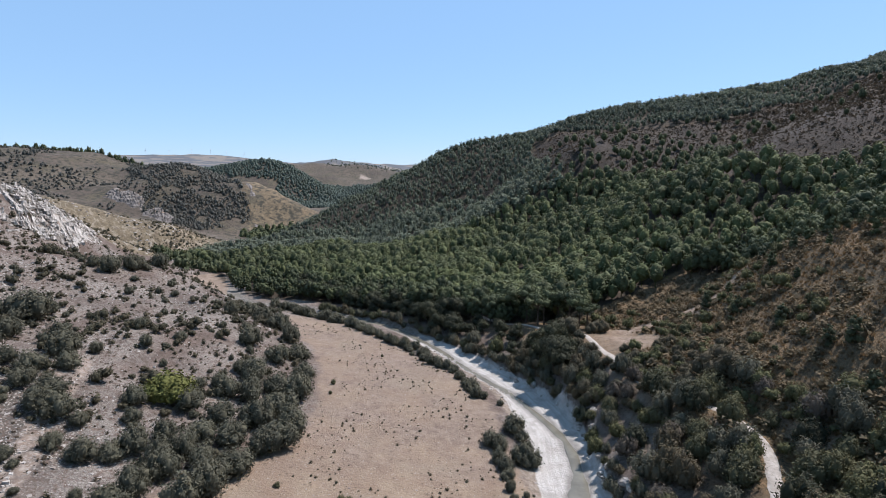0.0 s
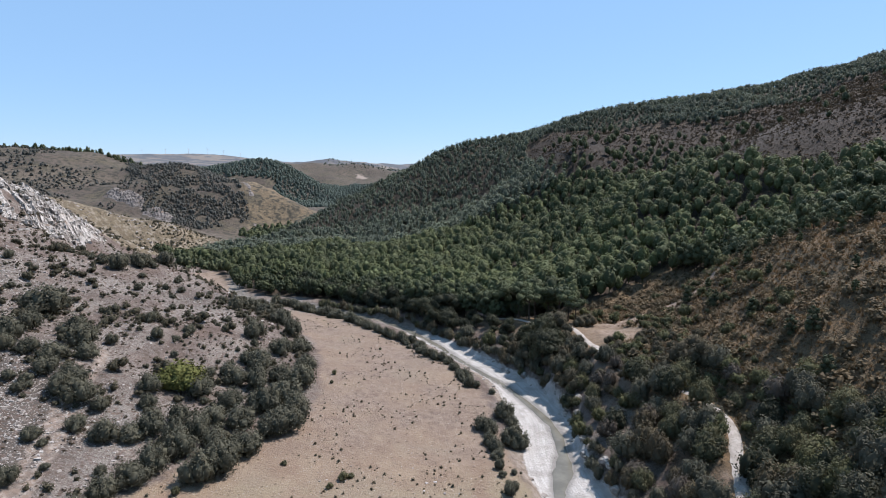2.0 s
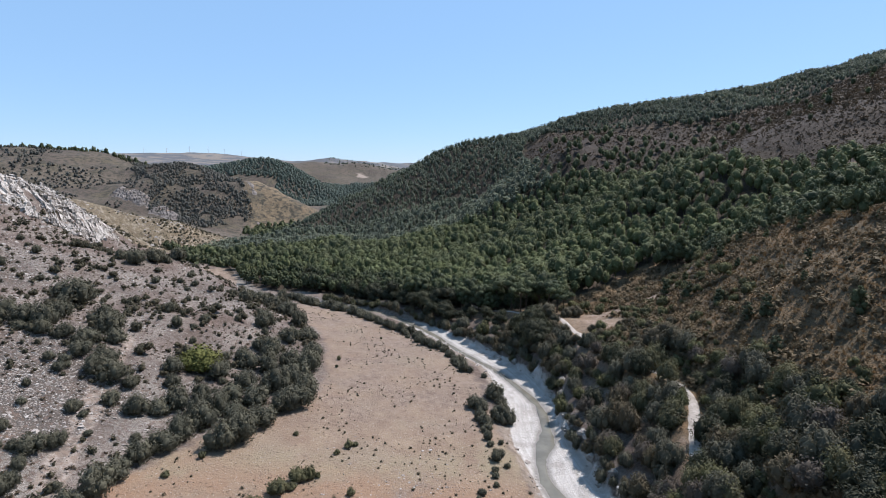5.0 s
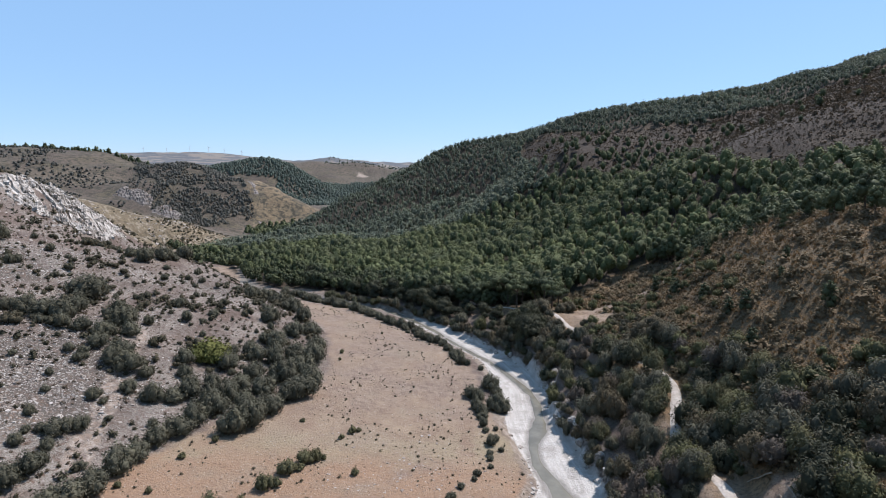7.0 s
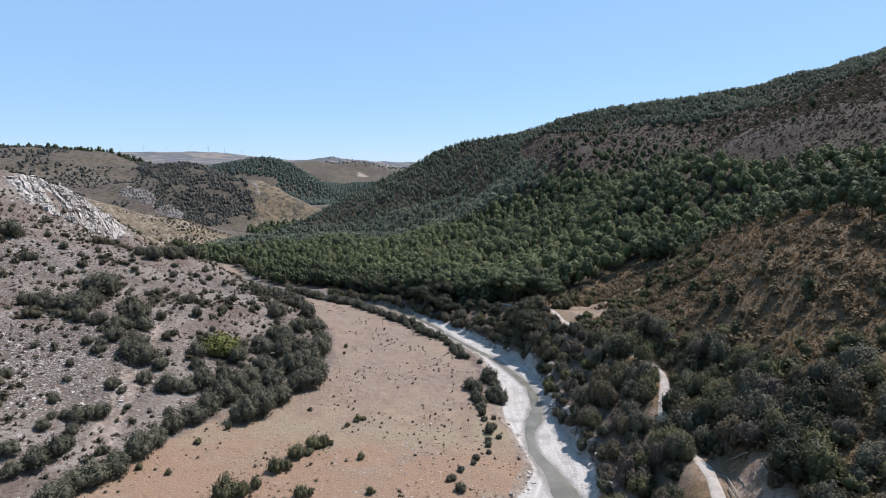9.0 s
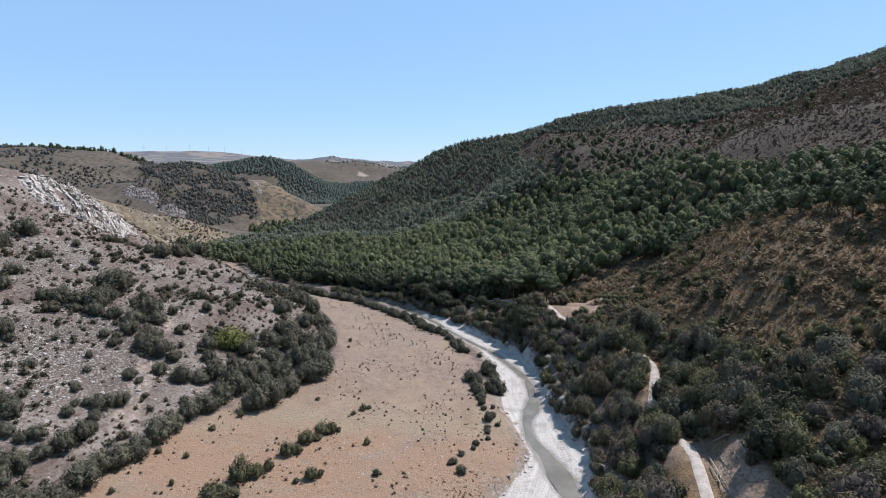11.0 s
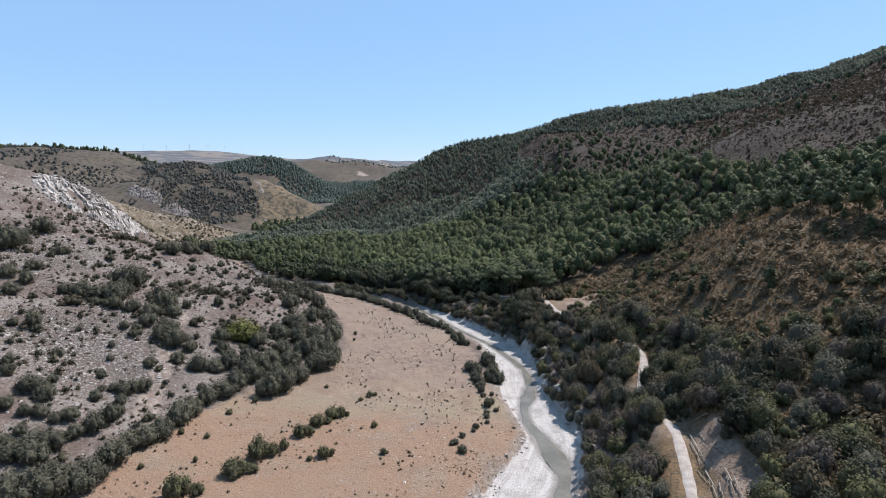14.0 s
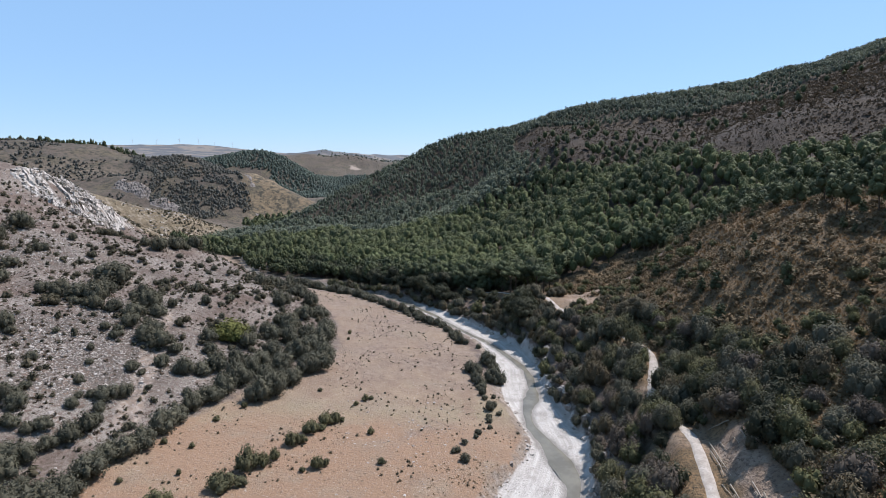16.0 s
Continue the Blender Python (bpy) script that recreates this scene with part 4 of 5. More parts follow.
# where the larger shrubs stand: (x, y, width)
HEDGE_A = [(-63.9, 31.0, 5.6), (-61.1, 32.4, 5.7), (-58.6, 33.9, 5.0), (-56.6, 35.5, 5.1), (-56.2, 37.8, 4.8), (-55.8, 42.7, 5.6), (-55.5, 47.4, 4.9), (-53.6, 49.0, 5.0), (-52.4, 52.5, 5.1), (-51.6, 58.1, 4.9), (-50.8, 62.3, 4.5), (-49.8, 67.0, 4.7), (-47.7, 70.9, 5.5), (-46.7, 75.1, 5.1), (-44.3, 79.7, 5.3), (-38.3, 73.6, 6.3), (-35.9, 76.5, 6.4), (-34.2, 82.9, 6.1), (-32.0, 88.8, 5.6), (-29.5, 91.0, 6.5), (-28.2, 95.4, 5.9)]
HEDGE_B = [(-40.0, 83.6, 5.4), (-38.6, 91.4, 6.5), (-35.9, 98.7, 6.8), (-32.9, 103.4, 7.0), (-31.5, 112.4, 6.6), (-42.9, 98.7, 6.1), (-40.9, 109.4, 6.5), (-37.1, 114.7, 6.7), (-33.7, 124.0, 6.2), (-38.0, 136.1, 6.7), (-41.7, 131.2, 6.5), (-44.5, 151.9, 7.3), (-51.8, 164.8, 7.7), (-58.9, 170.4, 6.8), (-64.7, 174.5, 6.9), (-65.3, 161.7, 5.4), (-50.8, 136.8, 6.7), (-43.0, 117.7, 6.9), (-45.8, 108.9, 5.7), (-43.7, 91.1, 5.7), (-44.2, 85.9, 5.5), (-46.8, 83.0, 5.4)]
SHRUB_A = [(-57.0, 79.5, 5.3), (-53.9, 81.8, 5.3), (-51.5, 84.5, 6.1), (-48.8, 88.8, 4.9), (-58.3, 96.8, 5.2), (-49.7, 100.7, 6.1), (-51.3, 108.0, 4.0), (-48.1, 111.0, 4.9), (-46.9, 119.2, 4.3), (-64.0, 62.0, 5.1), (-61.9, 64.7, 3.5), (-66.8, 61.9, 2.3), (-68.5, 61.0, 2.2), (-77.5, 53.9, 4.7), (-73.7, 52.9, 4.1), (-73.7, 47.2, 2.9), (-71.5, 48.3, 3.4), (-68.9, 48.1, 2.9), (-67.5, 49.8, 3.5), (-64.7, 46.8, 3.9), (-63.1, 49.3, 4.5), (-62.1, 52.7, 4.6), (-61.7, 54.9, 3.2)]
SHRUB_B = [(-101.1, 99.3, 3.8), (-96.6, 99.4, 5.3), (-91.6, 98.8, 6.1), (-87.7, 98.6, 6.1), (-89.1, 93.5, 2.9), (-90.6, 108.9, 4.9), (-96.4, 122.2, 9.2), (-97.5, 129.1, 5.5), (-84.4, 94.1, 3.7), (-80.6, 95.2, 4.4), (-76.0, 94.9, 5.2), (-76.5, 105.0, 6.3), (-81.2, 109.5, 5.7), (-72.1, 99.2, 4.6), (-74.8, 91.1, 4.3), (-69.8, 90.9, 5.7), (-69.5, 87.4, 4.9), (-66.0, 87.4, 5.6), (-62.3, 80.7, 3.3), (-62.4, 87.2, 3.5), (-66.4, 75.7, 3.2), (-63.9, 74.6, 1.9), (-78.2, 86.7, 2.5), (-74.9, 84.5, 2.5), (-74.4, 86.3, 1.9)]
SHRUB_C = [(-82.8, 55.6, 2.7), (-77.2, 47.9, 2.5), (-71.8, 43.7, 2.3), (-68.2, 42.0, 4.6), (-66.0, 42.9, 3.7), (-69.6, 38.8, 4.9), (-66.4, 39.4, 4.5), (-72.5, 40.2, 3.6), (-128.6, 116.2, 8.5), (-129.5, 123.2, 5.3), (-131.3, 134.6, 7.6), (-118.1, 102.0, 5.4), (-113.4, 102.2, 3.9), (-117.0, 110.2, 4.1), (-119.5, 124.8, 3.6), (-118.7, 126.2, 3.6), (-93.1, 76.8, 3.9), (-96.4, 75.2, 2.5), (-109.0, 91.0, 4.3), (-103.1, 164.1, 6.6), (-101.9, 173.4, 5.8), (-108.8, 164.7, 4.0), (-100.9, 176.2, 4.7), (-99.4, 186.3, 6.1), (-73.4, 126.5, 3.3), (-67.0, 117.1, 2.7), (-63.1, 125.5, 2.9)]
BANK = [(9.6, 100.5, 4.2), (11.2, 98.8, 4.0), (14.6, 106.5, 4.4), (16.2, 103.5, 3.0), (15.2, 95.5, 4.8), (16.6, 94.0, 4.0), (10.4, 94.5, 3.4), (11.3, 91.5, 3.4), (11.4, 88.0, 2.6), (11.2, 83.0, 2.2), (11.5, 80.5, 1.6), (13.2, 77.0, 2.0), (12.2, 75.6, 2.2), (14.0, 73.3, 1.2), (11.5, 70.0, 1.5), (11.3, 67.0, 1.2), (8.6, 64.0, 1.6), (7.9, 62.0, 1.2), (5.5, 59.5, 1.5), (3.9, 56.5, 1.5), (3.2, 56.0, 1.2), (5.2, 53.5, 2.0), (13.4, 119.4, 2.0), (8.3, 126.9, 2.7), (6.0, 129.4, 2.8), (4.1, 134.0, 2.8), (12.3, 77.7, 1.6), (13.7, 81.4, 1.3), (11.5, 71.7, 1.5), (1.2, 142.3, 3.2), (-1.9, 147.2, 3.2), (-5.3, 156.4, 3.0), (-8.8, 161.1, 3.5), (-12.3, 163.6, 3.1), (-16.9, 164.8, 3.1), (-20.7, 169.3, 2.7), (-27.7, 179.4, 3.3), (-33.9, 188.7, 3.4), (-40.3, 197.0, 3.6), (-46.4, 202.0, 3.1), (-51.0, 204.9, 3.2)]
FIELD_BUSH = [(-34.6, 42.2, 4.6), (-32.5, 47.9, 4.4), (-28.8, 51.3, 2.0), (-41.1, 35.2, 4.7), (-20.8, 49.4, 2.4), (-23.1, 48.0, 1.2), (-26.8, 56.2, 3.2), (-24.5, 61.3, 3.4), (-22.2, 64.7, 3.5), (-20.5, 65.4, 2.3), (-15.8, 76.9, 2.1), (-17.5, 74.2, 1.5), (-12.9, 61.6, 1.6), (-9.9, 51.2, 1.6), (-43.8, 63.8, 1.6), (-40.3, 69.7, 1.5), (-26.6, 80.0, 1.3), (-49.4, 54.1, 1.3), (-44.2, 53.5, 1.2), (-42.7, 45.1, 1.0), (-50.6, 42.1, 1.1), (-26.2, 122.8, 1.2), (-25.6, 116.5, 0.9), (-17.5, 149.2, 1.0)]


# ---------------------------------------------------------------- shrubs left of the river
_shrubs = [shrub("shrub", OLIVE_LEAF, 20 + k, label="dense grey-green evergreen shrub on dry ground") for k in range(5)]
_green = shrub("fresh_green_tree", GREEN_LEAF, 40, 10, 1400, 0.5, "bright green broad-crowned tree among grey shrubs", "tree", 0.04, -0.3)


def wider(spots, k):
    return [(x, y, s * k) for x, y, s in spots]


plant(_shrubs, wider(HEDGE_A, 1.2) + wider(HEDGE_B, 1.12), "shrub thicket along the field edge")
plant(_shrubs, wider(SHRUB_A, 1.05) + wider(SHRUB_B + SHRUB_C, 1.2), "shrubs on the stony slope")
plant(_shrubs, wider(BANK, 1.15), "shrubs on the river bank")
plant([shrub("field_bush", MID_LEAF, 30 + k, 9, 520, 0.82, "small green bush standing on the grazed field", "bush", 0.052, -0.6) for k in range(4)], wider(FIELD_BUSH, 1.1) + [(x + s * 0.55, y + s * 0.3, s * 0.6) for x, y, s in FIELD_BUSH if s > 2], "bushes on the field", 0.3)
plant([_green], [(-54.4, 101.6, 11.6)])


# clear green bushes that stand out on the bank and the dry slope
plant([shrub("leafy_bush", FRESH_LEAF, 47 + k, 8, 760, 0.8, "yellowish green leafy bush among dark evergreens", "bush") for k in range(2)], [(50.3, 34.0, 5.0), (48.6, 30.0, 3.4), (45.6, 17.4, 4.0), (47.6, 16.7, 2.9), (71.2, 49.3, 2.4), (70.8, 42.1, 2.6), (39.6, 89.4, 3.5)], "yellowish green bushes", 0.15)

# a hedge of shrubs between the field's far edge and the river
_t = along([(9, 122), (3, 137), (-4, 149), (-13, 161), (-22, 171), (-34, 185), (-45, 195), (-56, 202), (-70, 214)], 1.9)
_t = _t + rng.normal(0, 0.9, _t.shape)
plant(_shrubs, np.column_stack([_t, rng.uniform(2.0, 4.0, len(_t)) + 1.4 * ease(_t[:, 1], 150, 175)]), "hedge at the far edge of the field", 0.25)


def left_slope(x, y):
    d_river = to_line(x, y, river_line)[0]
    d_field = to_line(x, y, field_ring)[0]
    return (side_of(x, y) < 0) & ~inside(x, y, field_ring) & (d_field > 2) & (d_river > 9)


_x, _y = scattered(-128, -34, 36, 215, 8.2, lambda x, y: left_slope(x, y) & (ripple(x, y, 16, 61) > -0.35))
_s = np.clip(rng.normal(2.2, 0.7, len(_x)), 1.2, 4.2)
_order = np.argsort(_y)
plant(_shrubs, np.stack([_x, _y, _s], 1)[_order][:130], "shrubs on the stony slope")
_x, _y = scattered(-142, -40, 82, 222, 5.2, lambda x, y: left_slope(x, y) & (ripple(x, y, 21, 66) + 0.5 * ripple(x, y, 8, 67) > 0.0) & (np.hypot((x + 80) / 15, (y - 76) / 15) > 1))
_s = np.clip(rng.gamma(6, 0.42, len(_x)), 1.4, 4.4)
stuff("slope_thicket", "grey-green evergreen shrubs scattered thickly over the slope", "shrubs", _x, _y, _s, _s * 0.8, rough_bush, SCRUB_TINT, np.clip(rng.normal(0.35, 0.2, len(_x)), 0, 1))
_x, _y = scattered(-225, -34, 30, 420, 2.9, lambda x, y: left_slope(x, y) & (ripple(x, y, 11, 62) + 0.5 * ripple(x, y, 37, 63) > -0.2))
_s = np.clip(rng.gamma(3.2, 0.42, len(_x)), 0.5, 3.2)
stuff("slope_scrub", "low grey-green and dry scrub on the stony slope", "scrub", _x, _y, _s, _s * 0.85, mat_bush, SCRUB_TINT, np.clip(rng.normal(0.3, 0.25, len(_x)), 0, 1))
_x, _y = scattered(-150, -34, 30, 225, 1.55, lambda x, y: left_slope(x, y) & (ripple(x, y, 8, 81) + 0.6 * ripple(x, y, 3, 82) > -0.25))
_s = np.clip(rng.gamma(3.0, 0.2, len(_x)), 0.3, 1.2)
stuff("slope_tufts", "small dry grey-brown tufts between the stones", "tufts", _x, _y, _s, _s * 0.7, herb, HEATH_TINT, np.clip(rng.normal(0.6, 0.3, len(_x)), 0, 1))
_x, _y = scattered(-8, 16, 30, 62, 0.7, lambda x, y: inside(x, y, field_ring) & (rng.random(len(x)) < 0.75 * np.exp(-((x - 5) / 6) ** 2 - ((y - 45) / 8) ** 2)) & (ripple(x, y, 3, 68) > -0.3))
_s = rng.uniform(0.2, 0.55, len(_x))
stuff("dry_weeds", "patch of low dry brown weeds on the field", "weeds", _x, _y, _s, _s * 0.7, herb, BRUSH_TINT, rng.uniform(0.2, 0.8, len(_x)))
_x, _y = scattered(-60, 20, 20, 195, 1.7, lambda x, y: inside(x, y, field_ring) & (ripple(x, y, 7, 64) > 0.12 - 0.25 * (x > -20)))
_s = np.clip(rng.gamma(2.4, 0.16, len(_x)), 0.15, 0.9)
stuff("field_tufts", "small dry weeds dotted over the grazed field", "weeds", _x, _y, _s, _s * 0.8, low_bush, SCRUB_TINT, np.clip(rng.normal(0.5, 0.3, len(_x)), 0, 1))

# ---------------------------------------------------------------- the wooded bank right of the river
_oaks = [shrub("bank_bush", leaf, 70 + k, lobes=9, leaves=1000, tall=0.86, label=what + " bush on the wooded bank", category="bush") for k, (leaf, what) in enumerate(
    ((OLIVE_LEAF, "dark rounded evergreen"), (MID_LEAF, "rounded mid-green evergreen"), (BROWN_LEAF, "dry olive-brown"), (GREY_LEAF, "grey-brown half-bare"), (OLIVE_LEAF, "dark grey-green evergreen"), (DARK_LEAF, "dense dark green"), (FRESH_LEAF, "fresh green leafy")))]


def right_scrub(x, y):
    d_river, k = to_line(x, y, river_line)
    d_track = to_line(x, y, track_line)[0]
    return (side_of(x, y) > 0) & (d_river > river_half(river_line[k, 1]) + 2.4) & (d_track > np.where(y < 44, 4.0, 2.0)) & ~inside(x, y, BARE_CUT) & ~in_wood(x, y) & (np.exp(-((x - 48) / 8) ** 2 - ((y - 135) / 14) ** 2) < 0.4) & (to_line(x, y, RAW_CREST)[0] > 1.6 + 1.6 * ripple(x, y, 4, 38))


# bushes that stand close along the track and the river bank
TRACKSIDE = [(42.9, 91.3, 5.8), (46.5, 91.2, 5.7), (46.7, 82.8, 5.4), (41.2, 98.9, 6.1), (38.6, 47.5, 4.4), (37.2, 44.0, 3.2), (38.2, 52.5, 4.6), (39.0, 62.4, 5.1), (42.5, 71.6, 5.2), (44.0, 79.5, 5.6), (51.5, 71.3, 4.4), (47.0, 57.5, 4.9),
             (48.4, 60.3, 4.4), (48.2, 55.1, 5.3), (49.7, 43.5, 3.6), (48.8, 49.2, 5.0), (34.1, 32.2, 3.6), (32.5, 26.5, 3.4), (34.4, 35.5, 2.6), (35.0, 39.5, 3.4), (53.5, 43.2, 4.6), (45.6, 27.3, 2.6), (44.5, 32.5, 2.4), (46.5, 22.9, 3.2), (39.9, 50.3, 4.8), (39.5, 46.3, 4.6), (40.0, 55.2, 4.8), (36.2, 108, 4.4), (35.0, 114, 4.6), (35.2, 121, 4.4), (34.6, 128, 4.2), (33.5, 134, 4.2), (37.5, 104, 4.6), (41.8, 103.5, 4.2), (39.3, 112.3, 4.4), (40.4, 108.6, 4.4), (43.2, 99.5, 4.2), (32.6, 118, 4.6), (32.4, 125, 4.6), (33.2, 111, 4.4), (34, 104, 4.2)]
RIVERSIDE = [(27.6, 96.0, 4.3), (28.5, 101.4, 4.6), (28.5, 109.8, 5.0), (27.4, 85.8, 4.2), (28.6, 78.6, 4.2), (29.0, 70.5, 4.0), (29.8, 57.4, 3.4), (28.2, 45.9, 3.2), (26.2, 36.8, 3.9), (30.5, 63.3, 3.6), (30.0, 74.7, 4.4), (27.0, 119.6, 6.0),
             (23.5, 131.0, 6.4), (19.0, 140.2, 6.6), (12.4, 150.9, 6.4), (6.4, 161.1, 6.6), (28.5, 114.2, 5.6), (0.5, 172.0, 6.0), (-5.0, 180.0, 5.5)]
plant(_oaks, TRACKSIDE, "bushes along the dirt track", 0.14)
_edge = river_line[(river_line[:, 1] > 50) & (river_line[:, 1] < 208)]
_t = np.gradient(_edge, axis=0)
_t = np.stack([_t[:, 1], -_t[:, 0]], 1) / np.linalg.norm(_t, axis=1)[:, None]
_t *= np.sign(_t[:, :1])
_edge = _edge + _t * (river_half(_edge[:, 1]) + 1.4 - 0.4 * ease(_edge[:, 1], 116, 130))[:, None]
_edge = along(_edge[::6], 2.0)
_edge = _edge + rng.normal(0, 0.5, _edge.shape)
plant(_oaks[:3] + _oaks[4:5], np.column_stack([_edge, rng.uniform(1.7, 3.0, len(_edge)) + 1.0 * ease(_edge[:, 1], 110, 140)]), "bushes at the foot of the wooded bank", 0.2)
plant(_oaks, [(x + (1.6 if y < 112 else 3.2), y + (0 if y < 112 else 1.5), s * 0.85) for x, y, s in RIVERSIDE], "bushes on the wooded bank", 0.14)
_x, _y = scattered(18, 90, 6, 150, 3.9, lambda x, y: right_scrub(x, y) & (x < 64 + 9 * ripple(x, y, 18, 41) - 0.18 * np.maximum(y - 70, 0) + 0.35 * np.maximum(52 - y, 0)))
_s = np.clip(5.0 + 1.5 * ripple(_x, _y, 9, 42) + rng.uniform(-1.1, 1.1, len(_x)), 2.6, 7.6)
_s = np.where((_x > 28) & (_y > 98) & (_y < 140), np.minimum(_s, np.where(_x < 34, 4.6, 3.0)), _s)
_order = np.argsort(np.hypot(_x, _y))
plant(_oaks, np.stack([_x, _y, _s], 1)[_order][:200], "bushes on the wooded bank", 0.14)
_more = _order[200:]
if len(_more):
    stuff("bank_thicket", "dense dark evergreen bushes on the wooded bank", "thicket", _x[_more], _y[_more], _s[_more], _s[_more] * 0.86, full_bush, SCRUB_TINT, np.clip(rng.normal(0.45, 0.2, len(_more)), 0, 1))


def right_tree(x, y):
    d_river, k = to_line(x, y, river_line)
    return (side_of(x, y) > 0) & (d_river > river_half(river_line[k, 1]) + 3.6) & (to_line(x, y, track_line)[0] > 4.5) & ((x < 31) | (y > 146))


# tall dark trees over the bend of the river
_trees = [shrub("broadleaf_tree", DARK_LEAF, 90 + k, lobes=11, leaves=1000, tall=0.98, label="tall dark broad-leaved tree by the river bend", category="tree", size=0.042, low=-0.8) for k in range(3)]
_x, _y = scattered(-74, 46, 112, 250, 5.0, lambda x, y: right_tree(x, y) & inside(x, y, np.array([(7, 161), (0, 171), (-9, 183), (-22, 198), (-44, 217), (-70, 236), (-66, 246), (-40, 230), (-14, 212), (14, 200), (40, 180), (36, 150), (37, 118), (28, 112), (22, 134), (12, 156)], float)))
_s = np.where((_x > 8) & (_y > 144), rng.uniform(3.8, 5.4, len(_x)), rng.uniform(6.0, 9.0, len(_x)))
plant(_trees, np.stack([_x, _y, _s], 1), "trees over the river bend", 0.15)


# umbrella pines with bare trunks above the bend
plant([umbrella_pine("umbrella_pine", 130 + k, "tall pine with a flat spreading crown on a bare trunk") for k in range(3)], [(39.1, 160.7, 13.0), (32.2, 165.5, 12.4), (27.1, 170.0, 12.8), (22.4, 174.8, 11.6), (36.3, 166.0, 11.6), (42.4, 153.4, 9.2), (17.4, 179.5, 11.4), (40.8, 156.5, 11.0), (29.4, 161.5, 10.0)], "umbrella pines above the river bend", 0.08)


def near_slope(x, y):
    return right_scrub(x, y) & (x > 42) & (y > -10)


_x, _y = scattered(44, 130, 10, 190, 1.75, lambda x, y: near_slope(x, y) & (ripple(x, y, 13, 43) + 0.5 * ripple(x, y, 5, 44) > -0.5 - 0.25 * (x < 62)))
_s = np.clip(rng.gamma(3.0, 0.56, len(_x)), 0.7, 3.8)
stuff("slope_brush", "brown and olive brush on the dry grassy slope", "brush", _x, _y, _s, _s * rng.uniform(0.6, 1.0, len(_s)), low_bush, BRUSH_TINT, np.clip(0.42 + 0.35 * ripple(_x, _y, 14, 47) + rng.normal(0, 0.3, len(_x)), 0, 1))
_x, _y = scattered(44, 125, 14, 160, 3.1, lambda x, y: near_slope(x, y) & (ripple(x, y, 17, 69) + 0.6 * ripple(x, y, 6, 70) > -0.16 + 0.014 * (x - 50) - 0.5 * ease(y, 70, 95) * ease(105 - x, 0, 20)))
_s = np.clip(rng.gamma(5, 0.42, len(_x)), 1.0, 4.0)
stuff("green_brush", "olive green bushes in clumps on the dry slope", "brush", _x, _y, _s, _s * rng.uniform(0.8, 1.2, len(_x)), rough_bush, OLIVE_TINT, rng.uniform(0.0, 0.9, len(_x)))
_x, _y = scattered(44, 150, 12, 165, 1.02, near_slope)
_s = rng.uniform(0.6, 1.35, len(_x))
stuff("dry_grass", "tall dry brown grass on the slope", "grass", _x, _y, _s, _s * rng.uniform(0.5, 0.9, len(_x)), grass_tuft, STRAW_TINT, np.clip(0.35 + 0.4 * ripple(_x, _y, 16, 45) + rng.uniform(-0.15, 0.15, len(_x)), 0, 1))
_x, _y = scattered(70, 430, 176, 470, 2.0, lambda x, y: inside(x, y, BARE_HILL) & (ripple(x, y, 18, 46) + 0.5 * ripple(x, y, 6, 48) > -0.85))
_s = np.clip(rng.gamma(2.4, 0.42, len(_x)), 0.5, 2.8) * (1.0 + 0.5 * ease(_x, 170, 230))
stuff("hillside_brush", "dark brush scattered over the brown hillside", "brush", _x, _y, _s, _s * rng.uniform(0.8, 1.3, len(_s)), herb, HEATH_TINT, np.clip(rng.normal(0.5, 0.28, len(_x)), 0, 1))

# ---------------------------------------------------------------- pines: single trees along the wood's front edge and on the near crest, the rest as a mass
_pines = [pine("pine_tree", 60 + k, "slender dark green pine with an uneven crown", round_top=k > 0) for k in range(5)]
_x, _y = scattered(-170, 520, 150, 345, 4.05, lambda x, y: in_wood(x, y) & (y < 340))
_fx, _fy = scattered(-170, 720, 335, 620, 4.1, lambda x, y: in_wood(x, y) & (y >= 340))
_x, _y = np.concatenate([_x, _fx]), np.concatenate([_y, _fy])
_keep = ripple(_x, _y, 9, 53) > -0.78
_x, _y = _x[_keep], _y[_keep]
_h = np.clip(7.4 + 1.8 * ripple(_x, _y, 40, 51) + rng.uniform(-2.2, 2.2, len(_x)), 4.0, 12) * (1 - 0.24 * ease(_y, 330, 440))
_front = np.where((_y < 262) & (_x < 60))[0]
_front = _front[np.argsort(to_line(_x[_front], _y[_front], river_line)[0])][:170]
_crest = np.where((_x > 78) & (_y < 175))[0]
_crest = _crest[np.argsort(np.hypot(_x[_crest], _y[_crest]))][:120]
plant(_pines, np.stack([_x, _y, _h], 1)[_front], "pines along the front of the wood", 0.1)
plant(_pines, np.stack([_x, _y, _h * 1.25], 1)[_crest], "pines on the near crest", 0.1)
_px, _py = scattered(66, 112, 60, 140, 9.5, lambda x, y: near_slope(x, y) & (ripple(x, y, 20, 56) > -0.2))
plant([pine("young_pine", 66 + k, "bushy young green pine on the dry slope", 620, False, 0.12) for k in range(3)], np.column_stack([_px, _py, rng.uniform(2.4, 4.8, len(_px))]), "young pines on the dry slope", 0.12)
plant(_pines, [(93.5, 82, 8.5), (96, 76, 9.5), (99, 71, 9.0), (93, 98, 8.0), (95, 102, 6.5), (92, 113, 6.5), (90, 120, 5.0), (87, 127, 4.5), (92.5, 128, 6.0), (95, 110, 8.0), (97, 94, 9.0), (95, 89, 5.5), (92, 134, 5.0)], "pines on the near crest", 0.15)
_rest = np.setdiff1d(np.arange(len(_x)), np.concatenate([_front, _crest]))
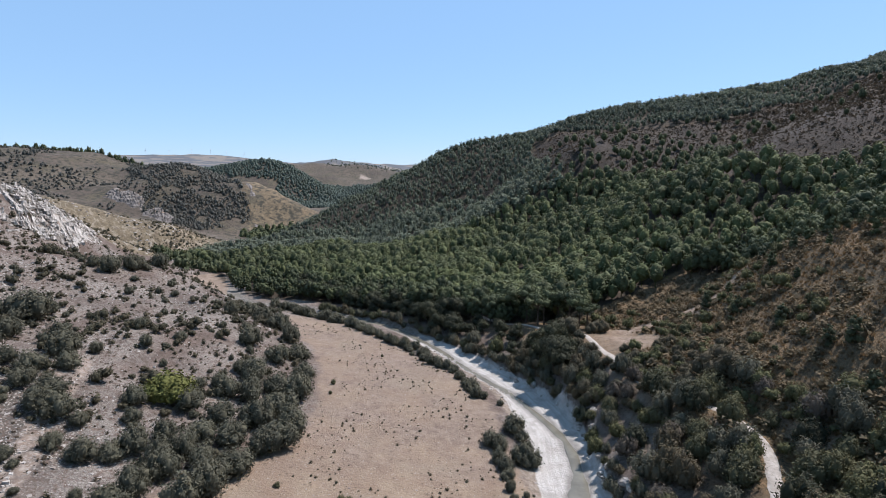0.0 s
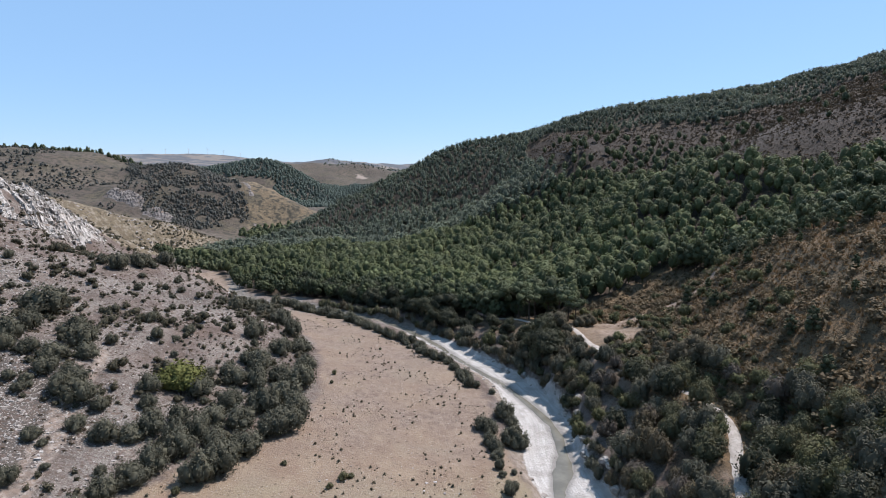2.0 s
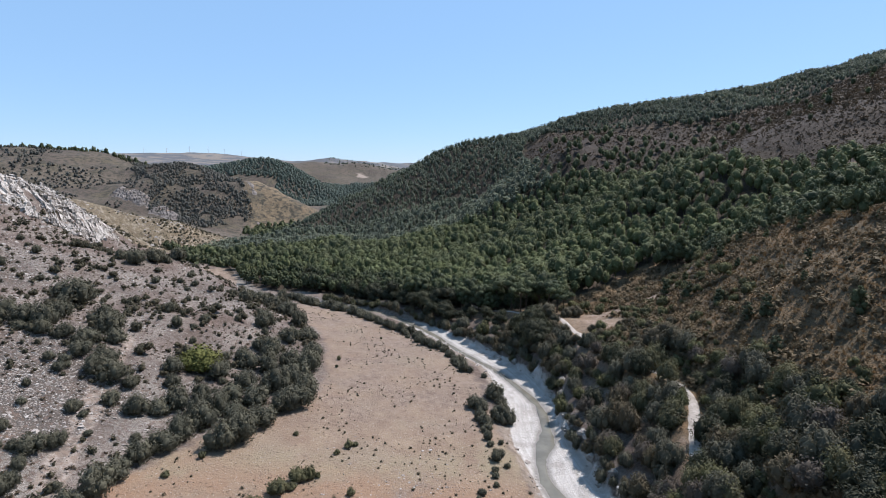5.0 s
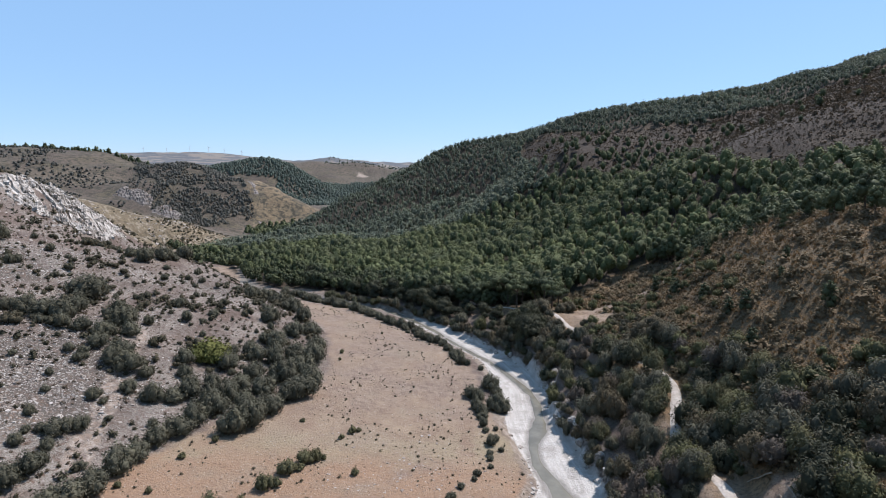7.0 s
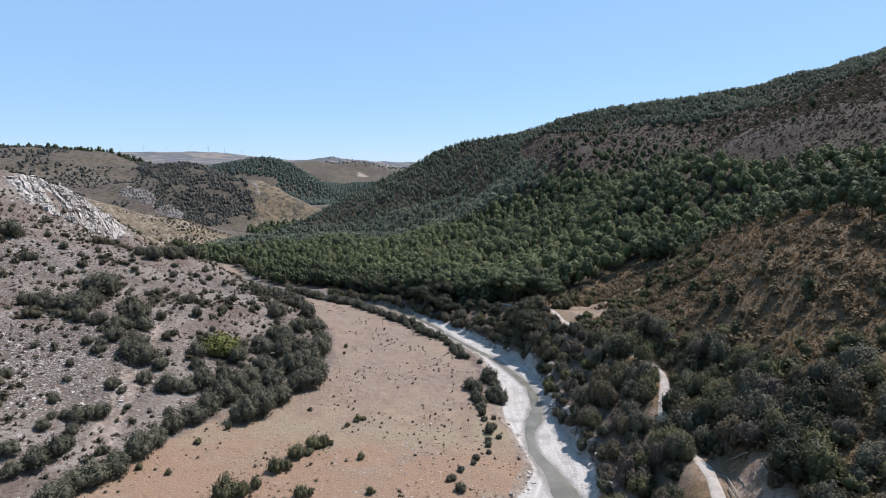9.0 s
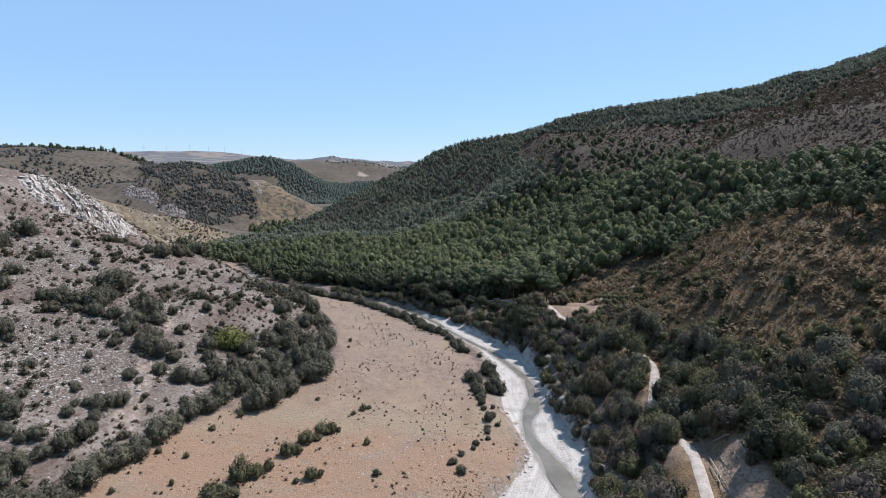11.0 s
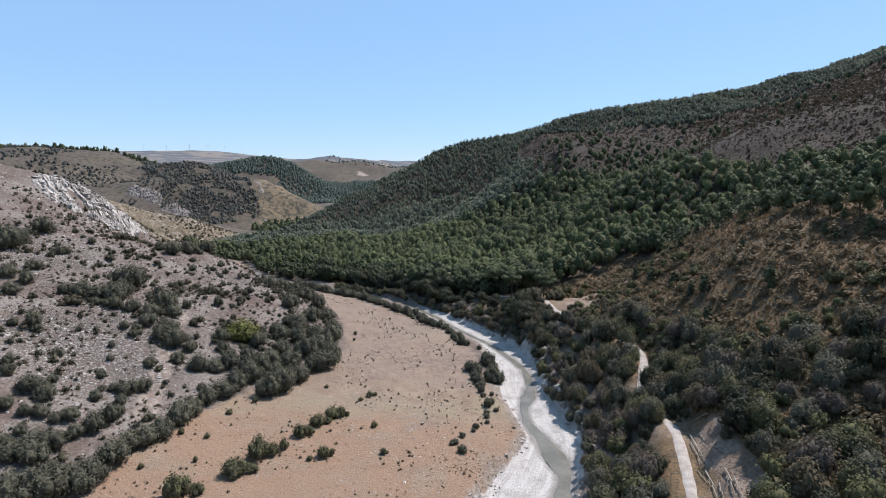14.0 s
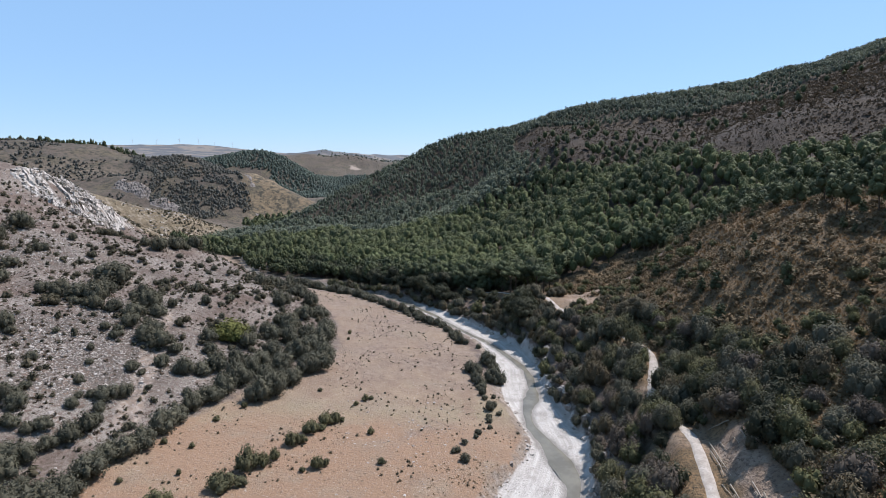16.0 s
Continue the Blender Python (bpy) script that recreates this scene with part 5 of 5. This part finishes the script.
_tint = np.clip(0.42 + 0.3 * ripple(_x, _y, 36, 52) + rng.uniform(-0.42, 0.42, len(_x)) + 0.2 * ease(330 - _y, 0, 110), 0, 1)
# beyond y = 330 the needle colour carries the haze
for _name, _label, _pick, _n, _leaf in (("pine_wood", "dense green pine wood on the valley terrace", _y[_rest] < 330, 72, PINE_TINT), ("hill_pine_wood", "dense dark green pine wood on the hillside", _y[_rest] >= 330, 22, HILL_HAZE_PINE_TINT)):
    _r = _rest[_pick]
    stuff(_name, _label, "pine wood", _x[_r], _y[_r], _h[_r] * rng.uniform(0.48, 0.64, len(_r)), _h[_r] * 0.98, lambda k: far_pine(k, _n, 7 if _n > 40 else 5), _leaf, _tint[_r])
_x, _y = scattered(80, 420, 180, 470, 17, lambda x, y: inside(x, y, BARE_HILL) & (ripple(x, y, 30, 55) > -0.1) & ((y > 330) | (x < 130) | (ripple(x, y, 12, 57) > 0.35)))
_h = rng.uniform(4, 8, len(_x))
_hx, _hy = scattered(84, 260, 262, 410, 6.5, lambda x, y: inside(x, y, np.array([(92, 322), (116, 292), (132, 262), (150, 272), (176, 308), (214, 352), (250, 384), (236, 400), (196, 378), (160, 366), (130, 380), (96, 372), (82, 350)], float)) & (ripple(x, y, 13, 58) > -0.35 + 0.008 * (x - 110)))
_x, _y = np.concatenate([_x, _hx]), np.concatenate([_y, _hy])
_h = np.concatenate([_h, rng.uniform(4.5, 7.5, len(_hx))])
stuff("hillside_pines", "single dark pines on the brown hillside", "pine trees", _x, _y, _h * 0.6, _h, far_pine, PINE_TINT, rng.uniform(0, 0.5, len(_x)))


# ---------------------------------------------------------------- pale dead branches on the raw earth above the track and in the thicket
def dead_branch(seed):
    r = np.random.default_rng(seed)
    pieces = [limb((0, 0, 0.06), (0.52, r.uniform(-0.05, 0.05), 0.05), 0.026, 0.02, 5), limb((0.5, 0, 0.05), (1.0, r.uniform(-0.1, 0.1), 0.04), 0.02, 0.01, 5)]
    for k in range(4):
        x, s = r.uniform(0.3, 0.9), r.choice((-1, 1))
        pieces.append(limb((x, 0, 0.05), (x + r.uniform(0.08, 0.2), s * r.uniform(0.06, 0.18), r.uniform(0.03, 0.12)), 0.01, 0.004, 4))
    return joined("dead_branch", *gather(pieces), DEADWOOD)


_dead = [dead_branch(800 + k) for k in range(4)]
FALLEN = [(42.5, 39.5, 40.8, 30.2), (45.5, 36.7, 44.8, 32.7), (46.9, 36.6, 46.4, 33.1), (43.5, 38.2, 43.1, 35.7), (44.4, 36.6, 44.2, 34.1), (39.9, 28.9, 38.5, 22.2), (39.0, 29.3, 39.1, 26.6), (41.4, 26.6, 40.0, 20.9), (41.3, 23.9, 40.5, 20.0), (48.9, 35.7, 47.6, 35.4), (41.5, 37.2, 40.6, 30.9), (39.9, 25.0, 39.1, 22.0)]
_x, _y = scattered(30, 62, 40, 125, 5.5, lambda x, y: right_scrub(x, y) & (ripple(x, y, 8, 49) > 0.0))
_a = rng.uniform(0, 6.28, len(_x))
for _p in FALLEN + [(x, y, x + 3 * math.cos(a), y + 3 * math.sin(a)) for x, y, a in zip(_x, _y, _a)]:
    _q = np.array([_p[:2], _p[2:]])
    _z = land(_q[:, 0], _q[:, 1])[0]
    _d = np.append(_q[1] - _q[0], _z[1] - _z[0])
    _len = float(np.linalg.norm(_d))
    _ob = tagged(new("dead_branch", _dead[rng.integers(4)]), "pale bleached dead branch lying on raw earth", "branch", "dead branches on the bank")
    _ob.matrix_basis = Matrix.LocRotScale((_q[0, 0], _q[0, 1], _z[0] + 0.05), Euler((0, -math.asin(_d[2] / _len), math.atan2(_d[1], _d[0]))), (_len, min(_len, 4.5), min(_len, 4.5)))


# ---------------------------------------------------------------- far woods
def farther(k):
    r = np.random.default_rng(500 + k)
    d = r.normal(0, 1, (16, 3))
    d[:, 2] = np.abs(d[:, 2])
    d /= np.linalg.norm(d, axis=1)[:, None]
    return gather([tufts(d * (0.5, 0.5, 0.85) * r.uniform(0.7, 1.1, (16, 1)), d, 0.32, r), ball(np.array([0, 0, 0.4]), np.array([0.42, 0.42, 0.5]), r, 6, 4)])


def far_wood(name, label, ring, step, low, high, shade, sparse=-2.0, wide=0.9, material=PINE_TINT):
    ring = np.array(ring, float)
    (x0, y0), (x1, y1) = ring.min(0), ring.max(0)
    x, y = scattered(x0, x1, y0, y1, step, lambda x, y: inside(x + 9 * ripple(x, y, 30, 71), y, ring) & (ripple(x, y, 5 * step, 72) > sparse))
    h = rng.uniform(low, high, len(x))
    stuff(name, label, "wood", x, y, h * wide, h, farther, material, np.clip(shade + rng.uniform(-0.25, 0.25, len(x)), 0, 1))


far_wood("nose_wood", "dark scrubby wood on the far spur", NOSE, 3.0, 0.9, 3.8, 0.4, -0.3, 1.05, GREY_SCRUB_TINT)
far_wood("far_pine_wood", "green pine wood on a distant hill", [(-640, 1160), (-560, 1060), (-400, 1000), (-300, 1010), (-250, 1060), (-255, 1120), (-330, 1150), (-450, 1180)], 6.5, 4.5, 8, 0.5, -2.0, 0.9, FAR_HAZE_PINE_TINT)
far_wood("far_valley_wood", "green pine wood low in the far valley", [(-310, 1120), (-305, 1000), (-285, 900), (-235, 850), (-150, 880), (-70, 1000), (0, 1230), (-80, 1290), (-330, 1290), (-290, 1150)], 6.8, 4.5, 8, 0.45, -2.0, 0.9, FAR_HAZE_PINE_TINT)
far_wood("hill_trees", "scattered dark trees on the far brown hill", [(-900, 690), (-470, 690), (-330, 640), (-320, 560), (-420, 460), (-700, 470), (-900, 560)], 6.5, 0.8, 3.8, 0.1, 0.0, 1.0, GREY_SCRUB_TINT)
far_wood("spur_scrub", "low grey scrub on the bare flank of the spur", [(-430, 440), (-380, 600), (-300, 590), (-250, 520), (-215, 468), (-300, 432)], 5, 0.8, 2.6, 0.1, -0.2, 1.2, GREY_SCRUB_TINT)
far_wood("crest_trees", "row of dark trees along a far hill crest", [(-900, 640), (-520, 652), (-440, 650), (-370, 640), (-350, 655), (-450, 672), (-900, 680)], 6, 2.5, 7, 0.1, -0.7, 0.7)
far_wood("valley_trees", "dark trees on the far valley floor", [(-185, 505), (-150, 520), (-128, 470), (-132, 425), (-158, 425), (-172, 465)], 5.5, 3, 7, 0.2)
far_wood("valley_mouth_trees", "dark trees at the foot of the brown slope", [(-168, 312), (-150, 293), (-140, 286), (-128, 290), (-118, 302), (-135, 338), (-160, 338)], 4.2, 3.0, 6.0, 0.1)
far_wood("far_ridge_trees", "scattered trees on the farthest ridge", [(-400, 1480), (-150, 1460), (150, 1700), (150, 1930), (-400, 1930)], 15, 2, 4.5, 0.1, -0.15, 1.0, HILL_HAZE_PINE_TINT)

# ---------------------------------------------------------------- stones and rock
_x, _y = scattered(-140, -34, 34, 240, 0.62, lambda x, y: left_slope(x, y) & (rng.random(len(x)) < 0.07 + 0.75 * np.exp(-((x + 124) / 16) ** 2 - ((y - 132) / 24) ** 2) + 0.8 * np.exp(-((x + 82) / 20) ** 2 - ((y - 77) / 20) ** 2) + 0.3 * (ripple(x, y, 13, 81) > 0.22)))
_s = np.clip(rng.gamma(1.6, 0.14, len(_x)), 0.12, 1.1)
stuff("scree_stones", "pale limestone stones strewn over the slope", "stones", _x, _y, _s, _s * rng.uniform(0.5, 1.0, len(_x)), stone_lump, STONE, _s, 0.1)
_x, _y = scattered(-150, -60, 50, 172, 0.54, lambda x, y: left_slope(x, y) & (rng.random(len(x)) < 1.0 * np.exp(-((x + 79) / 14) ** 2 - ((y - 75) / 14) ** 2) + 0.85 * np.exp(-((x + 119) / 15) ** 2 - ((y - 126) / 18) ** 2)) & (ripple(x, y, 4, 83) > -0.55))
_s = np.clip(rng.gamma(4.0, 0.09, len(_x)), 0.16, 0.95)
stuff("scree_rubble", "dense field of broken pale limestone rubble", "stones", _x, _y, _s, _s * rng.uniform(0.4, 0.9, len(_x)), stone_lump, STONE, _s, 0.1)
_x, _y = scattered(-22, 12, 30, 84, 1.0, lambda x, y: inside(x, y, field_ring) & (rng.random(len(x)) < 0.08 + 0.8 * np.exp(-((x + 1) / 8) ** 2 - ((y - 64) / 6) ** 2) + 0.7 * np.exp(-((x + 4) / 7) ** 2 - ((y - 57) / 4) ** 2)))
_s = np.clip(rng.gamma(2.0, 0.11, len(_x)), 0.12, 0.7)
stuff("field_stones", "small pale stones lying on the field", "stones", _x, _y, _s, _s * 0.6, stone_lump, STONE, _s, 0.1)


# clods of pale marl along the rim between the field and the river bed
_x, _y = scattered(-8, 24, 18, 165, 0.8, lambda x, y: (side_of(x, y) < 0) & (np.abs(to_line(x, y, river_line)[0] - river_half(y) - 0.7 - 0.5 * ripple(x, y, 5, 82)) < 0.9) & (rng.random(len(x)) < 0.5))
_s = np.clip(rng.gamma(2.2, 0.22, len(_x)), 0.2, 1.3)
stuff("bank_clods", "pale crumbled marl clods along the edge of the river bed", "clods", _x, _y, _s, _s * 0.7, stone_lump, STONE, _s, 0.1)


def boulder(seed):
    r = np.random.default_rng(seed)
    v, f = ball(np.array([0, 0, 0.2]), np.array([0.5, 0.42, 0.42]), r, 9, 6, 0.1)
    return joined("boulder", np.round(v * 6) / 6 * 0.5 + v * 0.5, f, LIMESTONE, smooth=False)


_boulders = [boulder(600 + k) for k in range(4)]
_x, _y = scattered(16, 42, 40, 150, 2.4, lambda x, y: (side_of(x, y) > 0) & (np.abs(to_line(x, y, river_line)[0] - river_half(y) - 0.8) < 1.3))
for _i, (_px, _py, _pz) in enumerate(zip(_x, _y, land(_x, _y)[0])):
    _ob = tagged(new("boulder", _boulders[_i % 4]), "angular pale limestone boulder at the foot of the bank", "boulder", "boulders along the river bank")
    _w = rng.uniform(0.9, 2.4)
    _ob.matrix_basis = Matrix.LocRotScale((_px, _py, _pz - 0.12 * _w), Euler((rng.uniform(-0.4, 0.4), rng.uniform(-0.4, 0.4), rng.uniform(0, 6))), (_w, _w, _w * rng.uniform(0.6, 1.1)))


def outcrop(name, label, crest, drop, lift, seed, gap=0.9, material=LIMESTONE, relief=0.55):
    """A bedded limestone face below a crest line: ledges that step outwards, cut by ribs and clefts."""
    top = along(crest, gap)
    n = len(top)
    t = np.gradient(top, axis=0)
    out = np.stack([t[:, 1], -t[:, 0]], 1) / np.linalg.norm(t, axis=1)[:, None]
    u, v = np.arange(n) * gap, np.arange(0, drop, gap * 0.8)
    U, V = np.meshgrid(u, v, indexing="ij")
    X = top[:, 0, None] + out[:, 0, None] * (V - 3)
    Y = top[:, 1, None] + out[:, 1, None] * (V - 3)
    Z = land(X, Y)[0]
    fade = ease(V, 0, 4) * (1 - ease(V, drop - 6, drop - 0.5)) * ease(U, 0, 8) * (1 - ease(U, u[-1] - 10, u[-1]))
    rib = np.abs(ripple(U + 0.7 * V, V, 7, seed)) * 3.6 + np.abs(ripple(U + 0.6 * V, V * 0.5, 3, seed + 1)) * 2.0
    bed = U * 0.55 + V * 0.35 + 1.2 * ripple(U, V, 9, seed + 2)
    ledge = (bed / 2.4 - np.floor(bed / 2.4)) * 1.5
    mask = ease(ripple(U, V, 13, seed + 3) + 0.6 * ripple(U, V, 4, seed + 4), -0.62, -0.3)
    Z = Z - 0.3 + fade * mask * (lift + relief * rib + ledge + 0.5 * ripple(U, V, 1.6, seed + 5))
    me = sheet(name, X, Y, Z)
    me.polygons.foreach_set("use_smooth", np.zeros(len(me.polygons), bool))
    me.materials.append(material)
    return tagged(new(name, me), label, "rock face", kind="structure")


# the white outcrop: beds that strike down across the slope, their broken edges facing the valley mouth
ROCK_RING = np.array([(-181, 200), (-180, 214), (-180, 232), (-178, 250), (-172, 262), (-163, 254), (-151, 230), (-143, 206), (-145, 191), (-152, 181), (-162, 181), (-173, 190)], float)


def proud_of(v):
    """A fixed chance number for each bed or block."""
    u = np.sin(v * 12.9898 + 4.1) * 43758.5453
    return u - np.floor(u)


def gully_at(x, y):
    """An earth-filled cleft that runs down through the outcrop."""
    return np.exp(-((x + 161.5 + 1.29 * (y - 196.3)) / 3.2) ** 2) * ease(y, 188, 191) * (1 - ease(y, 199, 203))


def bedded_rock(name, label, ring, seed, gap=0.42):
    (x0, y0), (x1, y1) = ring.min(0) - 3, ring.max(0) + 3
    X, Y = np.meshgrid(np.arange(x0, x1, gap), np.arange(y0, y1, gap))
    far = to_line(X, Y, along(np.vstack([ring, ring[:1]]), 1.0))[0].reshape(X.shape)
    depth = np.where(inside(X, Y, ring).reshape(X.shape), far, -far) + 2.2 * ripple(X, Y, 6, seed) + 1.2 * ripple(X, Y, 2, seed + 1)
    w = 0.66 * X + 0.75 * Y + 2.0 * ripple(X, Y, 12, seed + 2) + 0.6 * ripple(X, Y, 2.6, seed + 3)
    s = 0.75 * X - 0.66 * Y + 1.4 * ripple(X, Y, 3.4, seed + 7)
    bed = np.floor(w / 1.7)
    step = 1 - (w / 1.7 - bed)
    block = np.floor(s / 2.6 + 7.3 * proud_of(bed))
    small = proud_of(bed * 3.1 + block * 1.7)
    proud = proud_of(bed)
    broken = ripple(s * 0.5 + 31 * proud, w, 3.2, seed + 4)
    gully = gully_at(X, Y)
    cover = ease(depth, -0.3, 2.4) * ease(broken + 0.5 * ripple(X, Y, 11, seed + 5), -0.62, -0.35) * (1 - gully)
    crest = np.exp(-((X + 181) / 7) ** 2) * ease(depth, 1.5, 5)
    Z = land(X, Y)[0].reshape(X.shape) - 0.45 + cover * (0.4 + 0.55 * step + 0.5 * small + 0.7 * proud + 0.3 * np.maximum(broken, 0) + 1.3 * crest) + 0.16 * ripple(X, Y, 0.9, seed + 6) * cover
    me = sheet(name, X, Y, Z)
    me.polygons.foreach_set("use_smooth", np.zeros(len(me.polygons), bool))
    me.materials.append(LIMESTONE)
    return tagged(new(name, me), label, "rock face", kind="structure")


bedded_rock("rock_face", "white bedded limestone outcrop on the slope", ROCK_RING, 91)
_x, _y = scattered(-194, -140, 174, 266, 2.5, lambda x, y: inside(x + 2 * ripple(x, y, 5, 94), y, ROCK_RING) & (gully_at(x, y) < 0.4) & (ripple(x, y, 9, 92) + 0.6 * ripple(x, y, 3, 93) > -0.25))
_s = np.clip(rng.gamma(3, 0.5, len(_x)), 0.6, 3.2)
stuff("limestone_slabs", "broken white limestone slabs of the outcrop", "rock", _x, _y, _s, _s * rng.uniform(0.35, 0.8, len(_x)), slab, LIMESTONE, _s, -0.3, rng.normal(-0.72, 0.5, len(_x)))
_x, _y = scattered(-194, -140, 174, 266, 1.3, lambda x, y: inside(x + 2 * ripple(x, y, 5, 99), y, ROCK_RING) & (gully_at(x, y) < 0.4) & (ripple(x, y, 6, 100) + 0.6 * ripple(x, y, 2.5, 101) > -0.1))
_s = np.clip(rng.gamma(2.4, 0.42, len(_x)), 0.4, 2.4)
stuff("outcrop_blocks", "jagged white limestone blocks broken from the outcrop", "rock", _x, _y, _s, _s * rng.uniform(0.6, 1.3, len(_x)), stone_lump, LIMESTONE, _s, -0.35)
_x, _y = scattered(-205, -136, 160, 275, 2.1, lambda x, y: ~inside(x, y, ROCK_RING) & inside(x, y, np.array([(-204, 176), (-178, 163), (-146, 164), (-133, 190), (-133, 220), (-148, 246), (-166, 270), (-178, 262), (-152, 215), (-158, 188), (-196, 200)], float)) & (ripple(x, y, 6, 95) > -0.1))
_s = np.clip(rng.gamma(2, 0.35, len(_x)), 0.3, 1.8)
stuff("outcrop_rubble", "white rubble fallen from the outcrop", "stones", _x, _y, _s, _s * 0.7, stone_lump, STONE, _s, 0.1)
_x, _y = scattered(-300, -136, 262, 424, 3.0, lambda x, y: inside(x, y, BROWN_SLOPE) & (ripple(x * 0.6 + y * 0.8, (x * 0.8 - y * 0.6) * 0.2, 4, 96) > 0.05))
_s = np.clip(rng.gamma(2, 0.5, len(_x)), 0.4, 2.4)
stuff("slope_rubble", "pale rubble in streaks down the straw-brown slope", "stones", _x, _y, _s, _s * 0.6, stone_lump, STONE, _s, 0.1)
_x, _y = scattered(-300, -136, 262, 424, 6.0, lambda x, y: inside(x, y, BROWN_SLOPE) & (ripple(x, y, 14, 98) > 0.1))
_s = rng.uniform(0.9, 3.0, len(_x))
stuff("brown_slope_scrub", "small dark bushes dotted over the straw-brown slope", "scrub", _x, _y, _s, _s * 0.8, low_bush, SCRUB_TINT, rng.uniform(0, 0.6, len(_x)))
outcrop("cliff_face", "grey bedded rock bluff on the far spur", [(-320, 520), (-290, 512), (-262, 500), (-238, 491)], 22, 0.4, 97, 1.6, GREY_ROCK)
outcrop("spur_edge", "pale rock edge along the far spur", [(-212, 582), (-200, 562), (-188, 535), (-178, 508), (-174, 496)], 5.5, 0.3, 103, 1.6, GREY_ROCK)


# ---------------------------------------------------------------- wind turbines on the far plateau
def turbine(x, y, turn):
    z = float(land(np.array([x]), np.array([y]))[0][0])
    base = tagged(new("wind_turbine"), "tiny white wind turbine on the far plateau", "wind turbine", "wind turbines on the plateau")
    base.location, base.scale = (x, y, z), (0.4, 0.4, 0.4)
    part("tower", joined("tower", *limb((0, 0, -3), (0, 0, 78), 2.2, 1.3, 8), WHITE), base)
    part("nacelle", joined("nacelle", *ball(np.array([0, -1.5, 79.5]), np.array([1.8, 5, 2.0]), rng, 8, 5, 0.02), WHITE), base)
    hub = part("hub", joined("hub", *ball(np.array([0, -6, 79.5]), np.array([1.7, 1.9, 1.7]), rng, 8, 5, 0.02), WHITE), base)
    for k in range(3):
        a = turn + k * 2.094
        part("blade", joined("blade", *limb((0, -6, 79.5), (math.sin(a) * 42, -6, 79.5 + math.cos(a) * 42), 1.5, 0.35, 5), WHITE), hub)


WHITE = plain_material("white_paint", (0.75, 0.75, 0.75), (0.8, 0.8, 0.8), 4, 0.5, 0.0)
for _px, _turn in ((-2060, 0.2), (-1900, 1.1), (-1740, 0.5), (-1610, 1.7), (-1500, 0.9), (-1380, 0.4)):
    turbine(_px, 3780, _turn)

# the patterns that the plants were copied from
for _ob in PATTERNS:
    for _o in (*_ob.children_recursive, _ob):
        bpy.data.objects.remove(_o)
